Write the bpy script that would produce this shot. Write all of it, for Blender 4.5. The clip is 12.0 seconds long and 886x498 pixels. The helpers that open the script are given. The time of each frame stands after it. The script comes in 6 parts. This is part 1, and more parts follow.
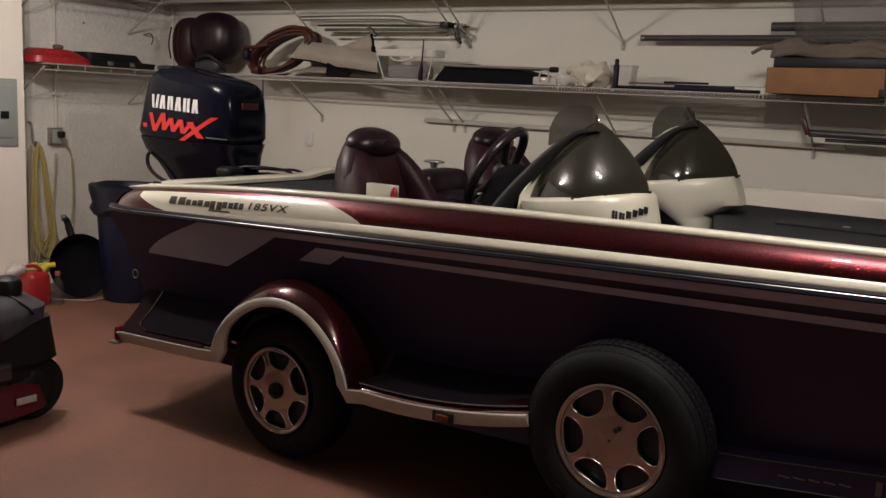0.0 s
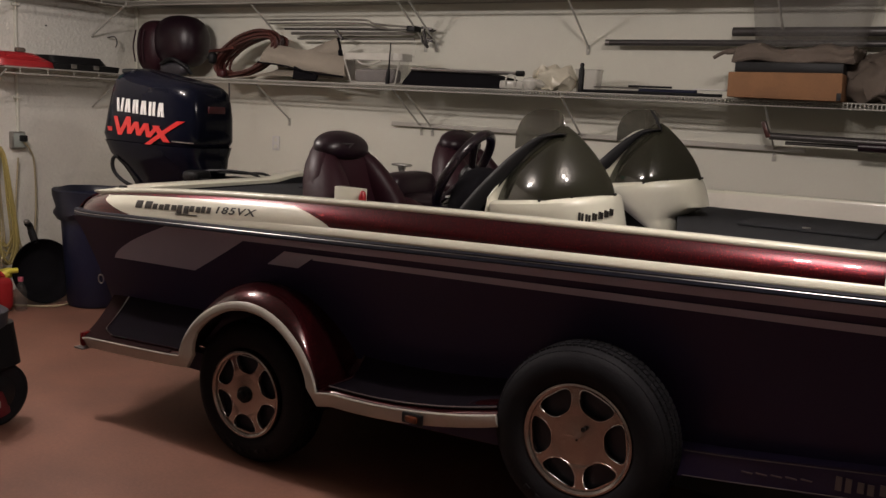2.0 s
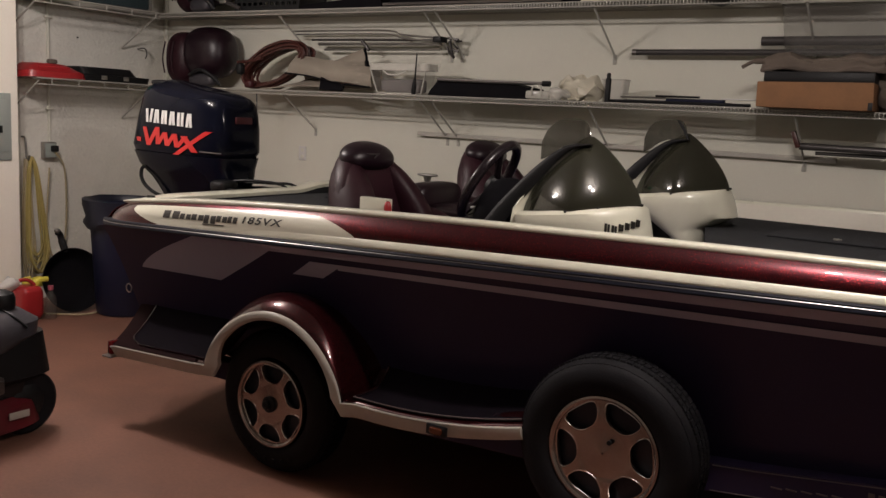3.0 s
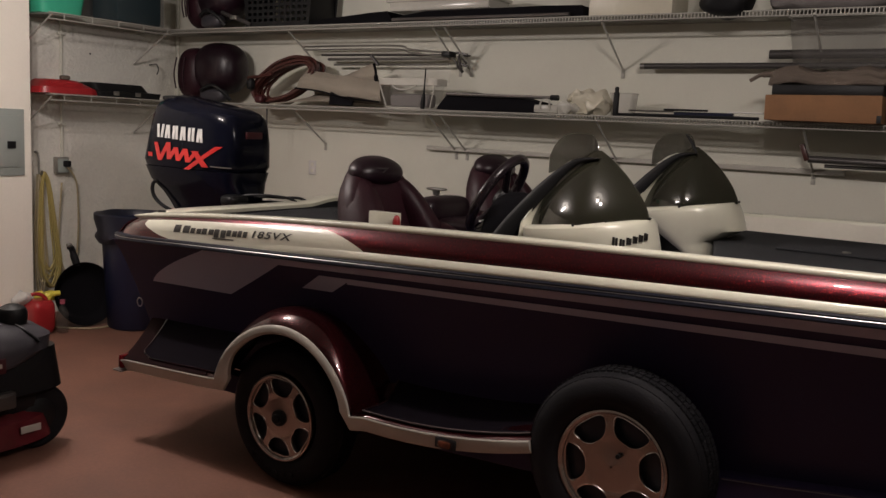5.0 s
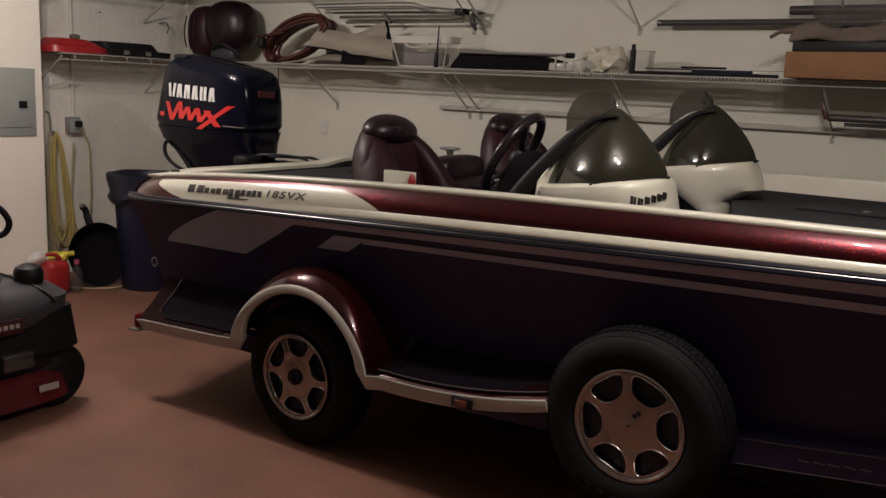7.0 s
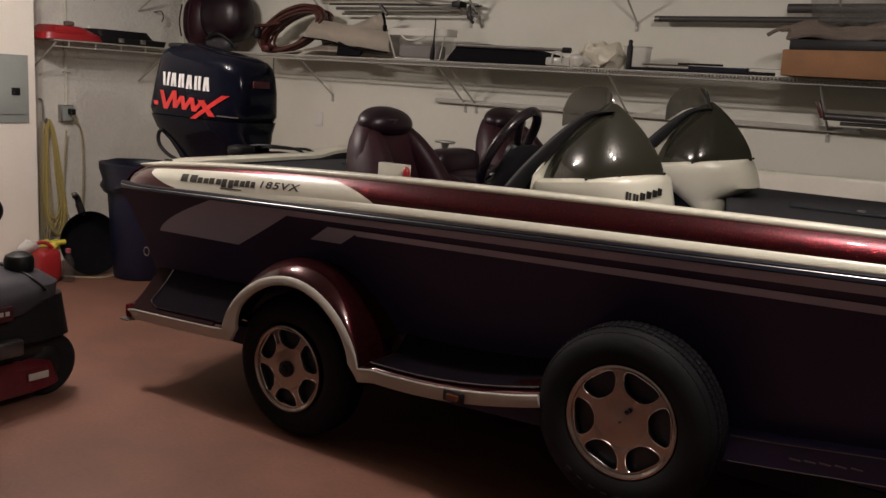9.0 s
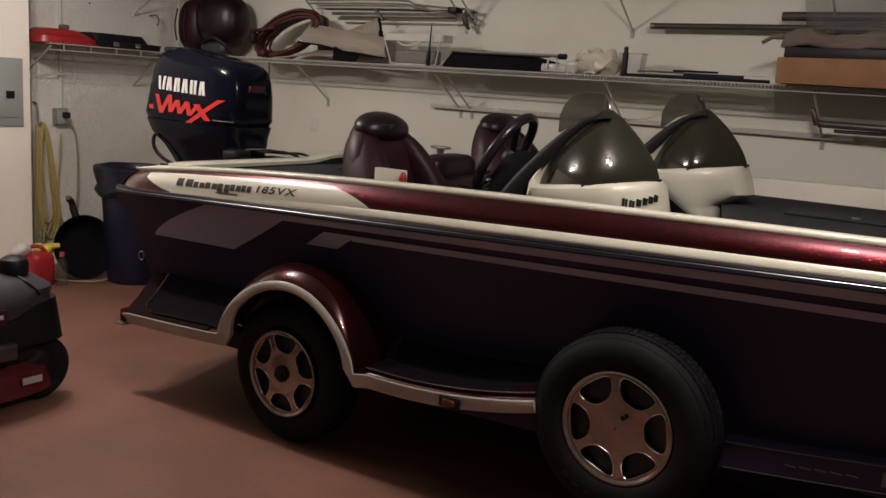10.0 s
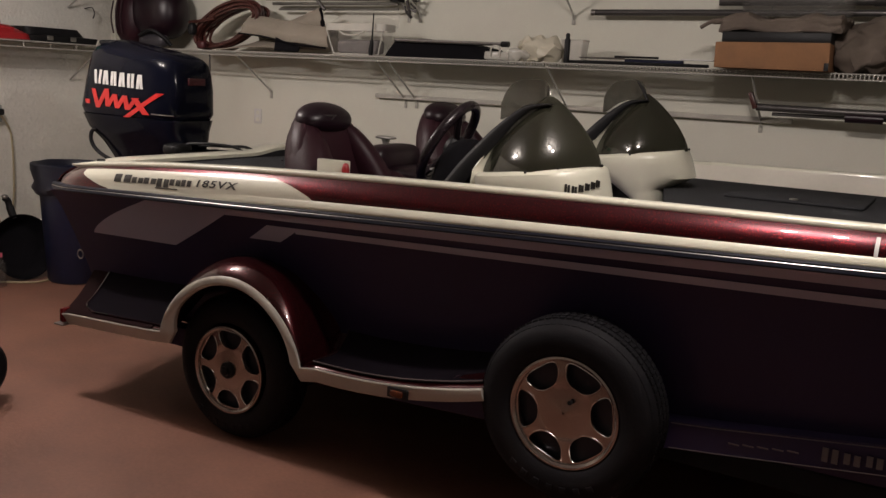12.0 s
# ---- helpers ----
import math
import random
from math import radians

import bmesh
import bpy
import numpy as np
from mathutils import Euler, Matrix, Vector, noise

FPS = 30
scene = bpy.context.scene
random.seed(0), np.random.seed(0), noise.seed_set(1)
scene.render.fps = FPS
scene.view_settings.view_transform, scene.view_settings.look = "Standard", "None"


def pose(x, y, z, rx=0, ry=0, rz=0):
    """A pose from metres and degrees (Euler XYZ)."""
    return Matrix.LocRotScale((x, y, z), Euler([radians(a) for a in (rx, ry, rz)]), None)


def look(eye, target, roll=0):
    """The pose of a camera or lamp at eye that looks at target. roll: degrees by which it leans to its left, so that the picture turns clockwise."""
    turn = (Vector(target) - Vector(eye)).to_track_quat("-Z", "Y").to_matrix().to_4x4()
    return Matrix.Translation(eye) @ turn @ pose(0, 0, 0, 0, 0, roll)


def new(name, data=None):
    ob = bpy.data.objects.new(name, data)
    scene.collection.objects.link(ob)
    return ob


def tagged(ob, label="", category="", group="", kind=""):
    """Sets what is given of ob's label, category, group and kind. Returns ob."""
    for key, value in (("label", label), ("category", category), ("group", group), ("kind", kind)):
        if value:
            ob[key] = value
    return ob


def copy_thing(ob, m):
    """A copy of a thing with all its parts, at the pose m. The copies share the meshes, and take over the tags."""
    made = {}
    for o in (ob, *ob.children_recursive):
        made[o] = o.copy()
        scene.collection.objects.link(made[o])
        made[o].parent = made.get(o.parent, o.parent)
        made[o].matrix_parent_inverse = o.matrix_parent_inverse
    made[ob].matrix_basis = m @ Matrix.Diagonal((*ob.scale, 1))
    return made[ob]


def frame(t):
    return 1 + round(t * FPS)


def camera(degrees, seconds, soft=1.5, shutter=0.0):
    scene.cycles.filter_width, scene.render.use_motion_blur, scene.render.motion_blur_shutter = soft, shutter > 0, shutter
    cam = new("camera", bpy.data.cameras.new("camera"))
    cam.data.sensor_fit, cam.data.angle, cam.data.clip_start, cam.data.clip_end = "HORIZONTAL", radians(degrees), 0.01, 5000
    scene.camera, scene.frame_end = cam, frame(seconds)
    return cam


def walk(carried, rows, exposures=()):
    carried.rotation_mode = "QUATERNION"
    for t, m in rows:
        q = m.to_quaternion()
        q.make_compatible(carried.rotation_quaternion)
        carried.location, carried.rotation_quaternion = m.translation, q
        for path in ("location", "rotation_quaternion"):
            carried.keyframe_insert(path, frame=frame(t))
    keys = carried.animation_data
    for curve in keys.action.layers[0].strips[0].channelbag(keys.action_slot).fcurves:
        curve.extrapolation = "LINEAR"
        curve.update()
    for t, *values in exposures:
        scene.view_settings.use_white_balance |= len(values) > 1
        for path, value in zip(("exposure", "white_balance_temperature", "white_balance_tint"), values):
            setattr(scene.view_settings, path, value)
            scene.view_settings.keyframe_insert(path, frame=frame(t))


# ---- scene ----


def view(x, y, z, yaw, pitch, roll):
    """Camera pose from its place, its heading and its tilt."""
    a, b = radians(yaw), radians(pitch)
    way = Vector((-math.sin(a) * math.cos(b), math.cos(a) * math.cos(b), math.sin(b)))
    return look((x, y, z), Vector((x, y, z)) + way, roll)


cam = camera(53.3, 12.0, soft=1.45)
PATH = [
    (0.0, view(-0.009, 0.038, 1.612, 33.284, -9.471, 3.046)),
    (0.5, view(-0.003, 0.025, 1.617, 33.258, -9.069, 3.107)),
    (1.0, view(-0.004, 0.025, 1.613, 32.254, -9.505, 3.065)),
    (1.5, view(0.002, 0.023, 1.611, 30.663, -9.371, 3.231)),
    (2.0, view(0.001, 0.016, 1.613, 31.166, -9.147, 3.045)),
    (2.5, view(-0.003, 0.017, 1.615, 32.474, -8.853, 3.073)),
    (3.0, view(-0.001, 0.027, 1.616, 32.912, -8.615, 2.960)),
    (5.0, view(0.012, 0.020, 1.620, 33.625, -7.782, 2.741)),
    (5.5, view(0.000, 0.000, 1.620, 35.594, -7.963, 2.007)),
    (6.0, view(-0.011, 0.007, 1.617, 34.546, -8.028, 2.552)),
    (6.5, view(-0.016, 0.017, 1.615, 34.485, -9.283, 2.386)),
    (7.0, view(-0.019, 0.021, 1.608, 34.132, -10.310, 2.666)),
    (9.0, view(-0.028, 0.032, 1.603, 33.678, -10.676, 3.538)),
    (9.5, view(-0.029, 0.026, 1.604, 33.308, -10.267, 3.812)),
    (10.0, view(-0.037, 0.023, 1.604, 33.247, -10.318, 3.848)),
    (10.5, view(-0.039, 0.030, 1.603, 32.763, -10.205, 3.566)),
    (11.0, view(-0.043, 0.037, 1.604, 31.744, -10.272, 3.642)),
    (11.5, view(-0.034, 0.054, 1.600, 30.607, -10.385, 3.338)),
    (12.0, view(-0.019, 0.054, 1.600, 30.114, -10.756, 2.953)),
]
# the phone dims its picture a little while the bright pier is in view
walk(cam, PATH, [(0.0, 0.03), (3.0, 0.0), (5.0, -0.17), (6.0, -0.2), (7.0, -0.12), (9.0, 0.0), (12.0, 0.05)])

# ---------------------------------------------------------------- light
scene.view_settings.exposure = 0.0
world = bpy.data.worlds.new("night")
world.use_nodes = True
world.node_tree.nodes["Background"].inputs[0].default_value = (0.02, 0.025, 0.035, 1)
world.node_tree.nodes["Background"].inputs[1].default_value = 0.2
scene.world = world

LAMP_Y, LAMP_Z = 2.45, 2.62
BULBS = [(-4.42, LAMP_Y), (-4.16, LAMP_Y), (-0.68, LAMP_Y), (-0.44, LAMP_Y)]
for bx, by in BULBS:
    lamp = bpy.data.lights.new("bulb_light", "POINT")
    lamp.energy = 46.5 if bx < -2 else 36.0
    lamp.shadow_soft_size = 0.035
    lamp.color = (1.0, 0.893, 0.855)
    new("bulb_light", lamp).location = (bx, by, LAMP_Z)

# ---------------------------------------------------------------- materials


def nodes_of(name):
    m = bpy.data.materials.new(name)
    m.use_nodes = True
    t = m.node_tree
    return m, t, t.nodes["Principled BSDF"]


def link(t, a, b):
    t.links.new(a, b)


def paint(name, color, rough=0.5, metal=0.0, vary=0.12, scale=3.0, grain=60.0, bump=0.15, coat=0.0, stain=None, stain_amount=0.0,
          stain_scale=1.2, spec=0.5, depth=0.002):
    """Base colour with variation at two scales, fine relief and optional stains."""
    m, t, p = nodes_of(name)
    n = t.nodes
    tc = n.new("ShaderNodeTexCoord")
    big = n.new("ShaderNodeTexNoise")
    big.inputs["Scale"].default_value = scale
    big.inputs["Detail"].default_value = 4
    fine = n.new("ShaderNodeTexNoise")
    fine.inputs["Scale"].default_value = grain
    fine.inputs["Detail"].default_value = 5
    for k in (big, fine):
        link(t, tc.outputs["Object"], k.inputs["Vector"])
    mixv = n.new("ShaderNodeMath")
    mixv.operation = "MULTIPLY_ADD"
    link(t, fine.outputs["Fac"], mixv.inputs[0])
    mixv.inputs[1].default_value = 0.5
    link(t, big.outputs["Fac"], mixv.inputs[2])
    ramp = n.new("ShaderNodeMapRange")
    ramp.inputs["From Min"].default_value, ramp.inputs["From Max"].default_value = 0.45, 1.05
    ramp.inputs["To Min"].default_value, ramp.inputs["To Max"].default_value = 1 - vary, 1 + vary
    link(t, mixv.outputs[0], ramp.inputs["Value"])
    col = n.new("ShaderNodeVectorMath")
    col.operation = "SCALE"
    col.inputs[0].default_value = color
    link(t, ramp.outputs["Result"], col.inputs["Scale"])
    out = col.outputs["Vector"]
    if stain:
        sn = n.new("ShaderNodeTexNoise")
        sn.inputs["Scale"].default_value = stain_scale
        sn.inputs["Detail"].default_value = 7
        sn.inputs["Roughness"].default_value = 0.65
        link(t, tc.outputs["Object"], sn.inputs["Vector"])
        sr = n.new("ShaderNodeMapRange")
        sr.inputs["From Min"].default_value, sr.inputs["From Max"].default_value = 0.5, 0.72
        sr.inputs["To Max"].default_value = stain_amount
        link(t, sn.outputs["Fac"], sr.inputs["Value"])
        mx = n.new("ShaderNodeMix")
        mx.data_type = "RGBA"
        link(t, sr.outputs["Result"], mx.inputs["Factor"])
        link(t, out, mx.inputs["A"])
        mx.inputs["B"].default_value = (*stain, 1)
        out = mx.outputs["Result"]
    link(t, out, p.inputs["Base Color"])
    p.inputs["Metallic"].default_value = metal
    p.inputs["Specular IOR Level"].default_value = spec
    rr = n.new("ShaderNodeMapRange")
    rr.inputs["To Min"].default_value, rr.inputs["To Max"].default_value = max(0.02, rough - 0.07), min(1, rough + 0.07)
    link(t, big.outputs["Fac"], rr.inputs["Value"])
    link(t, rr.outputs["Result"], p.inputs["Roughness"])
    if bump:
        bp = n.new("ShaderNodeBump")
        bp.inputs["Strength"].default_value = bump
        bp.inputs["Distance"].default_value = depth
        link(t, fine.outputs["Fac"], bp.inputs["Height"])
        link(t, bp.outputs["Normal"], p.inputs["Normal"])
    p.inputs["Coat Weight"].default_value = coat
    p.inputs["Coat Roughness"].default_value = 0.04
    return m


def flake_paint(name, color, glint, spread=0.32, metal=0.7, coat=0.85, rough=0.27, fleck=0.0, coat_rough=0.04):
    """Metal-flake gelcoat: small mirror flecks in a dark coat under a clear gloss; fleck: how far the sparse large flakes lean."""
    m, t, p = nodes_of(name)
    n = t.nodes
    tc = n.new("ShaderNodeTexCoord")

    def lean(scale, amount):
        vor = n.new("ShaderNodeTexVoronoi")
        vor.inputs["Scale"].default_value = scale
        link(t, tc.outputs["Object"], vor.inputs["Vector"])
        off = n.new("ShaderNodeVectorMath")
        off.operation = "SUBTRACT"
        off.inputs[1].default_value = (0.5, 0.5, 0.5)
        link(t, vor.outputs["Color"], off.inputs[0])
        sc = n.new("ShaderNodeVectorMath")
        sc.operation = "SCALE"
        sc.inputs["Scale"].default_value = amount
        link(t, off.outputs["Vector"], sc.inputs[0])
        return vor, sc

    def chosen(vor, low):
        sep = n.new("ShaderNodeSeparateColor")
        link(t, vor.outputs["Color"], sep.inputs["Color"])
        thr = n.new("ShaderNodeMapRange")
        thr.inputs["From Min"].default_value, thr.inputs["From Max"].default_value = low, min(1.0, low + 0.1)
        link(t, sep.outputs["Blue"], thr.inputs["Value"])
        return thr

    vor, sc = lean(600, spread)
    geo = n.new("ShaderNodeNewGeometry")
    add = n.new("ShaderNodeVectorMath")
    link(t, geo.outputs["Normal"], add.inputs[0])
    link(t, sc.outputs["Vector"], add.inputs[1])
    mx = n.new("ShaderNodeMix")
    mx.data_type = "RGBA"
    mx.inputs["A"].default_value = (*color, 1)
    mx.inputs["B"].default_value = (*glint, 1)
    link(t, chosen(vor, 0.88).outputs["Result"], mx.inputs["Factor"])
    colour, way = mx.outputs["Result"], add.outputs["Vector"]
    if fleck:
        big, tilt = lean(560, fleck)
        few = chosen(big, 0.935)
        part_of = n.new("ShaderNodeVectorMath")
        part_of.operation = "SCALE"
        link(t, tilt.outputs["Vector"], part_of.inputs[0])
        link(t, few.outputs["Result"], part_of.inputs["Scale"])
        more = n.new("ShaderNodeVectorMath")
        link(t, way, more.inputs[0])
        link(t, part_of.outputs["Vector"], more.inputs[1])
        way = more.outputs["Vector"]
        mx2 = n.new("ShaderNodeMix")
        mx2.data_type = "RGBA"
        mx2.inputs["B"].default_value = (min(1, glint[0] * 2.2), glint[1] * 2.4, glint[2] * 1.6, 1)
        link(t, colour, mx2.inputs["A"])
        link(t, few.outputs["Result"], mx2.inputs["Factor"])
        colour = mx2.outputs["Result"]
    nrm = n.new("ShaderNodeVectorMath")
    nrm.operation = "NORMALIZE"
    link(t, way, nrm.inputs[0])
    link(t, nrm.outputs["Vector"], p.inputs["Normal"])
    link(t, colour, p.inputs["Base Color"])
    p.inputs["Metallic"].default_value = metal
    p.inputs["Roughness"].default_value = rough
    p.inputs["Coat Weight"].default_value = coat
    p.inputs["Specular IOR Level"].default_value = 0.0
    p.inputs["Coat Roughness"].default_value = coat_rough
    return m


def clear(name, color, rough=0.05, alpha=0.3):
    """Thin translucent plastic: partly see-through, glossy."""
    m, t, p = nodes_of(name)
    tc = t.nodes.new("ShaderNodeTexCoord")
    ns = t.nodes.new("ShaderNodeTexNoise")
    ns.inputs["Scale"].default_value = 9
    link(t, tc.outputs["Object"], ns.inputs["Vector"])
    mr = t.nodes.new("ShaderNodeMapRange")
    mr.inputs["To Min"].default_value, mr.inputs["To Max"].default_value = alpha * 0.85, min(1, alpha * 1.15)
    link(t, ns.outputs["Fac"], mr.inputs["Value"])
    link(t, mr.outputs["Result"], p.inputs["Alpha"])
    p.inputs["Base Color"].default_value = (*color, 1)
    p.inputs["Roughness"].default_value = rough
    return m


def glow(name, color, strength):
    m, t, p = nodes_of(name)
    p.inputs["Emission Color"].default_value = (*color, 1)
    p.inputs["Emission Strength"].default_value = strength
    return m


M_WALL = paint("painted_wall", (0.65, 0.64, 0.555), 0.75, vary=0.05, scale=1.2, grain=90, bump=0.12, stain=(0.45, 0.42, 0.37), stain_amount=0.25)
M_ROUGH = paint("rough_plaster", (0.74, 0.72, 0.655), 0.85, vary=0.09, scale=2.0, grain=38, bump=0.8, depth=0.010, stain=(0.36, 0.34, 0.31), stain_amount=0.4)
M_DRYWALL = paint("smooth_drywall", (0.86, 0.81, 0.72), 0.7, vary=0.04, scale=0.8, grain=70, bump=0.08)
M_CEIL = paint("ceiling_paint", (0.70, 0.68, 0.64), 0.85, vary=0.04, grain=40, bump=0.3)
M_FLOOR = paint("red_floor_paint", (0.188, 0.086, 0.058), 0.62, vary=0.24, scale=2.4, grain=55, bump=0.35, stain=(0.15, 0.07, 0.05), stain_amount=0.5, stain_scale=2.2)
M_FLAKE = flake_paint("burgundy_metal_flake", (0.032, 0.0034, 0.0075), (0.20, 0.010, 0.015), 0.14, 0.8, 0.85, 0.24, 0.45)
M_FENDER = flake_paint("burgundy_fender_gelcoat", (0.023, 0.0036, 0.0048), (0.065, 0.007, 0.008), 0.09, 0.5, 0.75, 0.30)
M_BORDER = flake_paint("dark_gloss_border", (0.022, 0.010, 0.012), (0.05, 0.02, 0.02), 0.05, 0.3, 0.9, 0.2)
# near-black burgundy for the sheet that takes the glare off the fender step
M_STEPCOVER = paint("glare_cover_burgundy", (0.011, 0.0032, 0.0038), 0.75, vary=0.2, scale=9, grain=120, bump=0.1, spec=0.05)
M_HULL = flake_paint("dark_burgundy_hull", (0.024, 0.0185, 0.053), (0.042, 0.024, 0.056), 0.05, 0.12, 0.57, coat_rough=0.38)
M_WHITE = paint("white_gelcoat", (0.63, 0.62, 0.51), 0.30, vary=0.03, scale=2, grain=40, bump=0.0, coat=0.6)
M_TRIMW = paint("white_fender_trim", (0.42, 0.395, 0.35), 0.32, vary=0.06, scale=4, grain=50, bump=0.03, stain=(0.35, 0.31, 0.26), stain_amount=0.35, stain_scale=6)
M_DECAL = paint("taupe_decal", (0.33, 0.32, 0.41), 0.35, vary=0.05, grain=80, bump=0.0, coat=0.3)
M_RAIL = paint("navy_rub_rail", (0.008, 0.009, 0.017), 0.5, vary=0.15, bump=0.05, spec=0.2)
M_CHROME = paint("bright_rail_insert", (0.34, 0.32, 0.31), 0.34, 1.0, vary=0.05, scale=6, bump=0.0)
M_ALLOY = paint("brushed_alloy", (0.42, 0.375, 0.35), 0.22, 0.95, vary=0.10, scale=8, grain=120, bump=0.08, stain=(0.25, 0.20, 0.15), stain_amount=0.3, stain_scale=9)
# alloy coloured near black: the shade behind the spokes is in the colour
M_ALLOYD = paint("recess_dark_alloy", (0.030, 0.034, 0.046), 0.30, 0.6, vary=0.1, bump=0.05)
M_TYRE = paint("tyre_rubber", (0.0092, 0.0088, 0.0105), 0.66, vary=0.2, scale=9, grain=150, bump=0.3, stain=(0.016, 0.0145, 0.014), stain_amount=0.3, stain_scale=8, spec=0.13)
M_CARPET = paint("grey_marine_carpet", (0.034, 0.035, 0.038), 0.95, vary=0.22, scale=5, grain=260, bump=1.0, depth=0.004, spec=0.1)
M_VINYL = paint("burgundy_vinyl", (0.024, 0.0060, 0.0105), 0.46, vary=0.15, scale=5, grain=140, bump=0.2, spec=0.28)
M_VINYLD = paint("dark_burgundy_vinyl", (0.012, 0.004, 0.008), 0.36, vary=0.15, scale=5, grain=140, bump=0.2, spec=0.4)
M_SMOKE = clear("smoked_acrylic", (0.024, 0.0235, 0.016), 0.07, 0.84)
M_SMOKEL = clear("light_smoked_acrylic", (0.075, 0.07, 0.055), 0.08, 0.72)
M_BLACK = paint("black_plastic", (0.009, 0.009, 0.010), 0.5, vary=0.15, grain=120, bump=0.12, spec=0.25)
M_GRIP = paint("dark_moulded_grip", (0.013, 0.0085, 0.011), 0.24, vary=0.15, scale=8, grain=90, bump=0.05, spec=0.4)
M_PADK = paint("dark_ribbed_pad", (0.0050, 0.0034, 0.0058), 0.85, vary=0.25, scale=6, grain=160, bump=0.5, spec=0.05)
M_BLACKG = paint("gloss_black_cowl", (0.0036, 0.0042, 0.0095), 0.13, vary=0.1, scale=3, bump=0.0, coat=0.0, spec=0.12)
M_COWLG = paint("dark_grey_cowl_base", (0.046, 0.043, 0.050), 0.42, vary=0.1, bump=0.05, spec=0.3)
M_LETW = paint("white_lettering", (0.62, 0.61, 0.59), 0.4, vary=0.05, bump=0.0)
M_LETR = paint("red_lettering", (0.52, 0.024, 0.022), 0.35, vary=0.08, bump=0.0)
M_LETK = paint("black_lettering", (0.02, 0.018, 0.016), 0.4, vary=0.05, bump=0.0)
M_LETG = paint("grey_lettering", (0.12, 0.11, 0.10), 0.4, vary=0.05, bump=0.0)
M_BADGE = paint("dark_red_badge", (0.050, 0.005, 0.008), 0.5, vary=0.1, bump=0.0)
M_TOTE = clear("grey_clear_tote", (0.09, 0.10, 0.11), 0.12, 0.25)
M_WIRE = paint("white_coated_wire", (0.40, 0.385, 0.345), 0.4, vary=0.08, bump=0.0)
M_STEEL = paint("galvanised_steel", (0.36, 0.345, 0.32), 0.38, 0.85, vary=0.15, scale=9, bump=0.05)
M_TUBE = paint("grey_metal_tube", (0.085, 0.078, 0.076), 0.40, 0.5, vary=0.12, bump=0.05)
M_PANEL = paint("grey_panel_enamel", (0.33, 0.365, 0.34), 0.45, 0.1, vary=0.05, scale=4, bump=0.04)
M_RED = paint("red_plastic", (0.33, 0.018, 0.022), 0.35, vary=0.1, bump=0.03)
M_REDP = paint("red_mower_enamel", (0.105, 0.008, 0.014), 0.4, vary=0.15, scale=6, bump=0.05, stain=(0.07, 0.03, 0.02), stain_amount=0.6, stain_scale=7)
M_YELLOWB = paint("bright_yellow_plastic", (0.62, 0.53, 0.07), 0.4, vary=0.1, bump=0.03)
M_PINK = paint("pink_plastic", (0.42, 0.10, 0.14), 0.4, vary=0.1, bump=0.02)
M_POLISH = paint("polished_alloy_edge", (0.58, 0.56, 0.54), 0.16, 1.0, vary=0.06, bump=0.0)
M_YELLOW = paint("yellow_cord_jacket", (0.42, 0.335, 0.115), 0.5, vary=0.1, bump=0.05)
M_TANHOSE = paint("tan_hose", (0.42, 0.35, 0.22), 0.55, vary=0.1, bump=0.05)
M_NAVY = paint("navy_bin_plastic", (0.007, 0.010, 0.034), 0.45, vary=0.15, bump=0.1)
M_BAGK = paint("black_bin_liner", (0.007, 0.009, 0.022), 0.42, vary=0.2, bump=0.1)
M_GREYBAG = paint("grey_bag_fabric", (0.165, 0.15, 0.145), 0.9, vary=0.12, scale=6, grain=220, bump=0.6)
M_DARKBAG = paint("dark_grey_bag_fabric", (0.062, 0.058, 0.062), 0.85, vary=0.15, scale=6, grain=220, bump=0.5)
M_TAN = paint("tan_canvas", (0.27, 0.235, 0.19), 0.85, vary=0.12, scale=5, grain=180, bump=0.4)
M_CORD = paint("brown_red_cord", (0.066, 0.020, 0.016), 0.38, vary=0.2, scale=9, bump=0.05)
M_CARD = paint("cardboard", (0.235, 0.115, 0.052), 0.85, vary=0.10, scale=5, grain=90, bump=0.15, stain=(0.17, 0.085, 0.042), stain_amount=0.6, stain_scale=7)
M_CLOTH = paint("brown_cloth", (0.115, 0.09, 0.072), 0.9, vary=0.2, scale=7, grain=200, bump=0.5)
M_CLEAR = clear("clear_plastic", (0.50, 0.48, 0.44), 0.14, 0.10)
# grey tint darkens what shows through the plastic
M_TINTED = clear("tinted_clear_plastic", (0.15, 0.14, 0.13), 0.2, 0.24)
M_FABRICK = paint("black_fabric", (0.006, 0.0055, 0.007), 0.9, vary=0.2, grain=200, bump=0.4, spec=0.08)
M_STRIP = paint("grey_painted_strip", (0.43, 0.41, 0.365), 0.6, vary=0.1, bump=0.05)
M_CLEARW = clear("milky_plastic", (0.62, 0.60, 0.54), 0.2, 0.75)
M_GREEN = paint("green_plastic", (0.05, 0.42, 0.26), 0.4, vary=0.1, bump=0.03)
M_TEAL = paint("dark_teal_plastic", (0.012, 0.035, 0.042), 0.4, vary=0.15, bump=0.05)
M_CREAM = paint("cream_plastic", (0.60, 0.56, 0.45), 0.4, vary=0.06, bump=0.03)
M_LINER = paint("cream_liner", (0.62, 0.59, 0.51), 0.5, vary=0.06, scale=3, grain=60, bump=0.05)
M_DIM = paint("dim_taupe_print", (0.085, 0.070, 0.070), 0.45, vary=0.15, bump=0.0)
M_AMBER = paint("amber_lens", (0.09, 0.022, 0.008), 0.15, vary=0.1, bump=0.0, coat=0.5)
M_TAIL = paint("red_lens", (0.13, 0.006, 0.008), 0.15, vary=0.1, bump=0.0, coat=0.5)
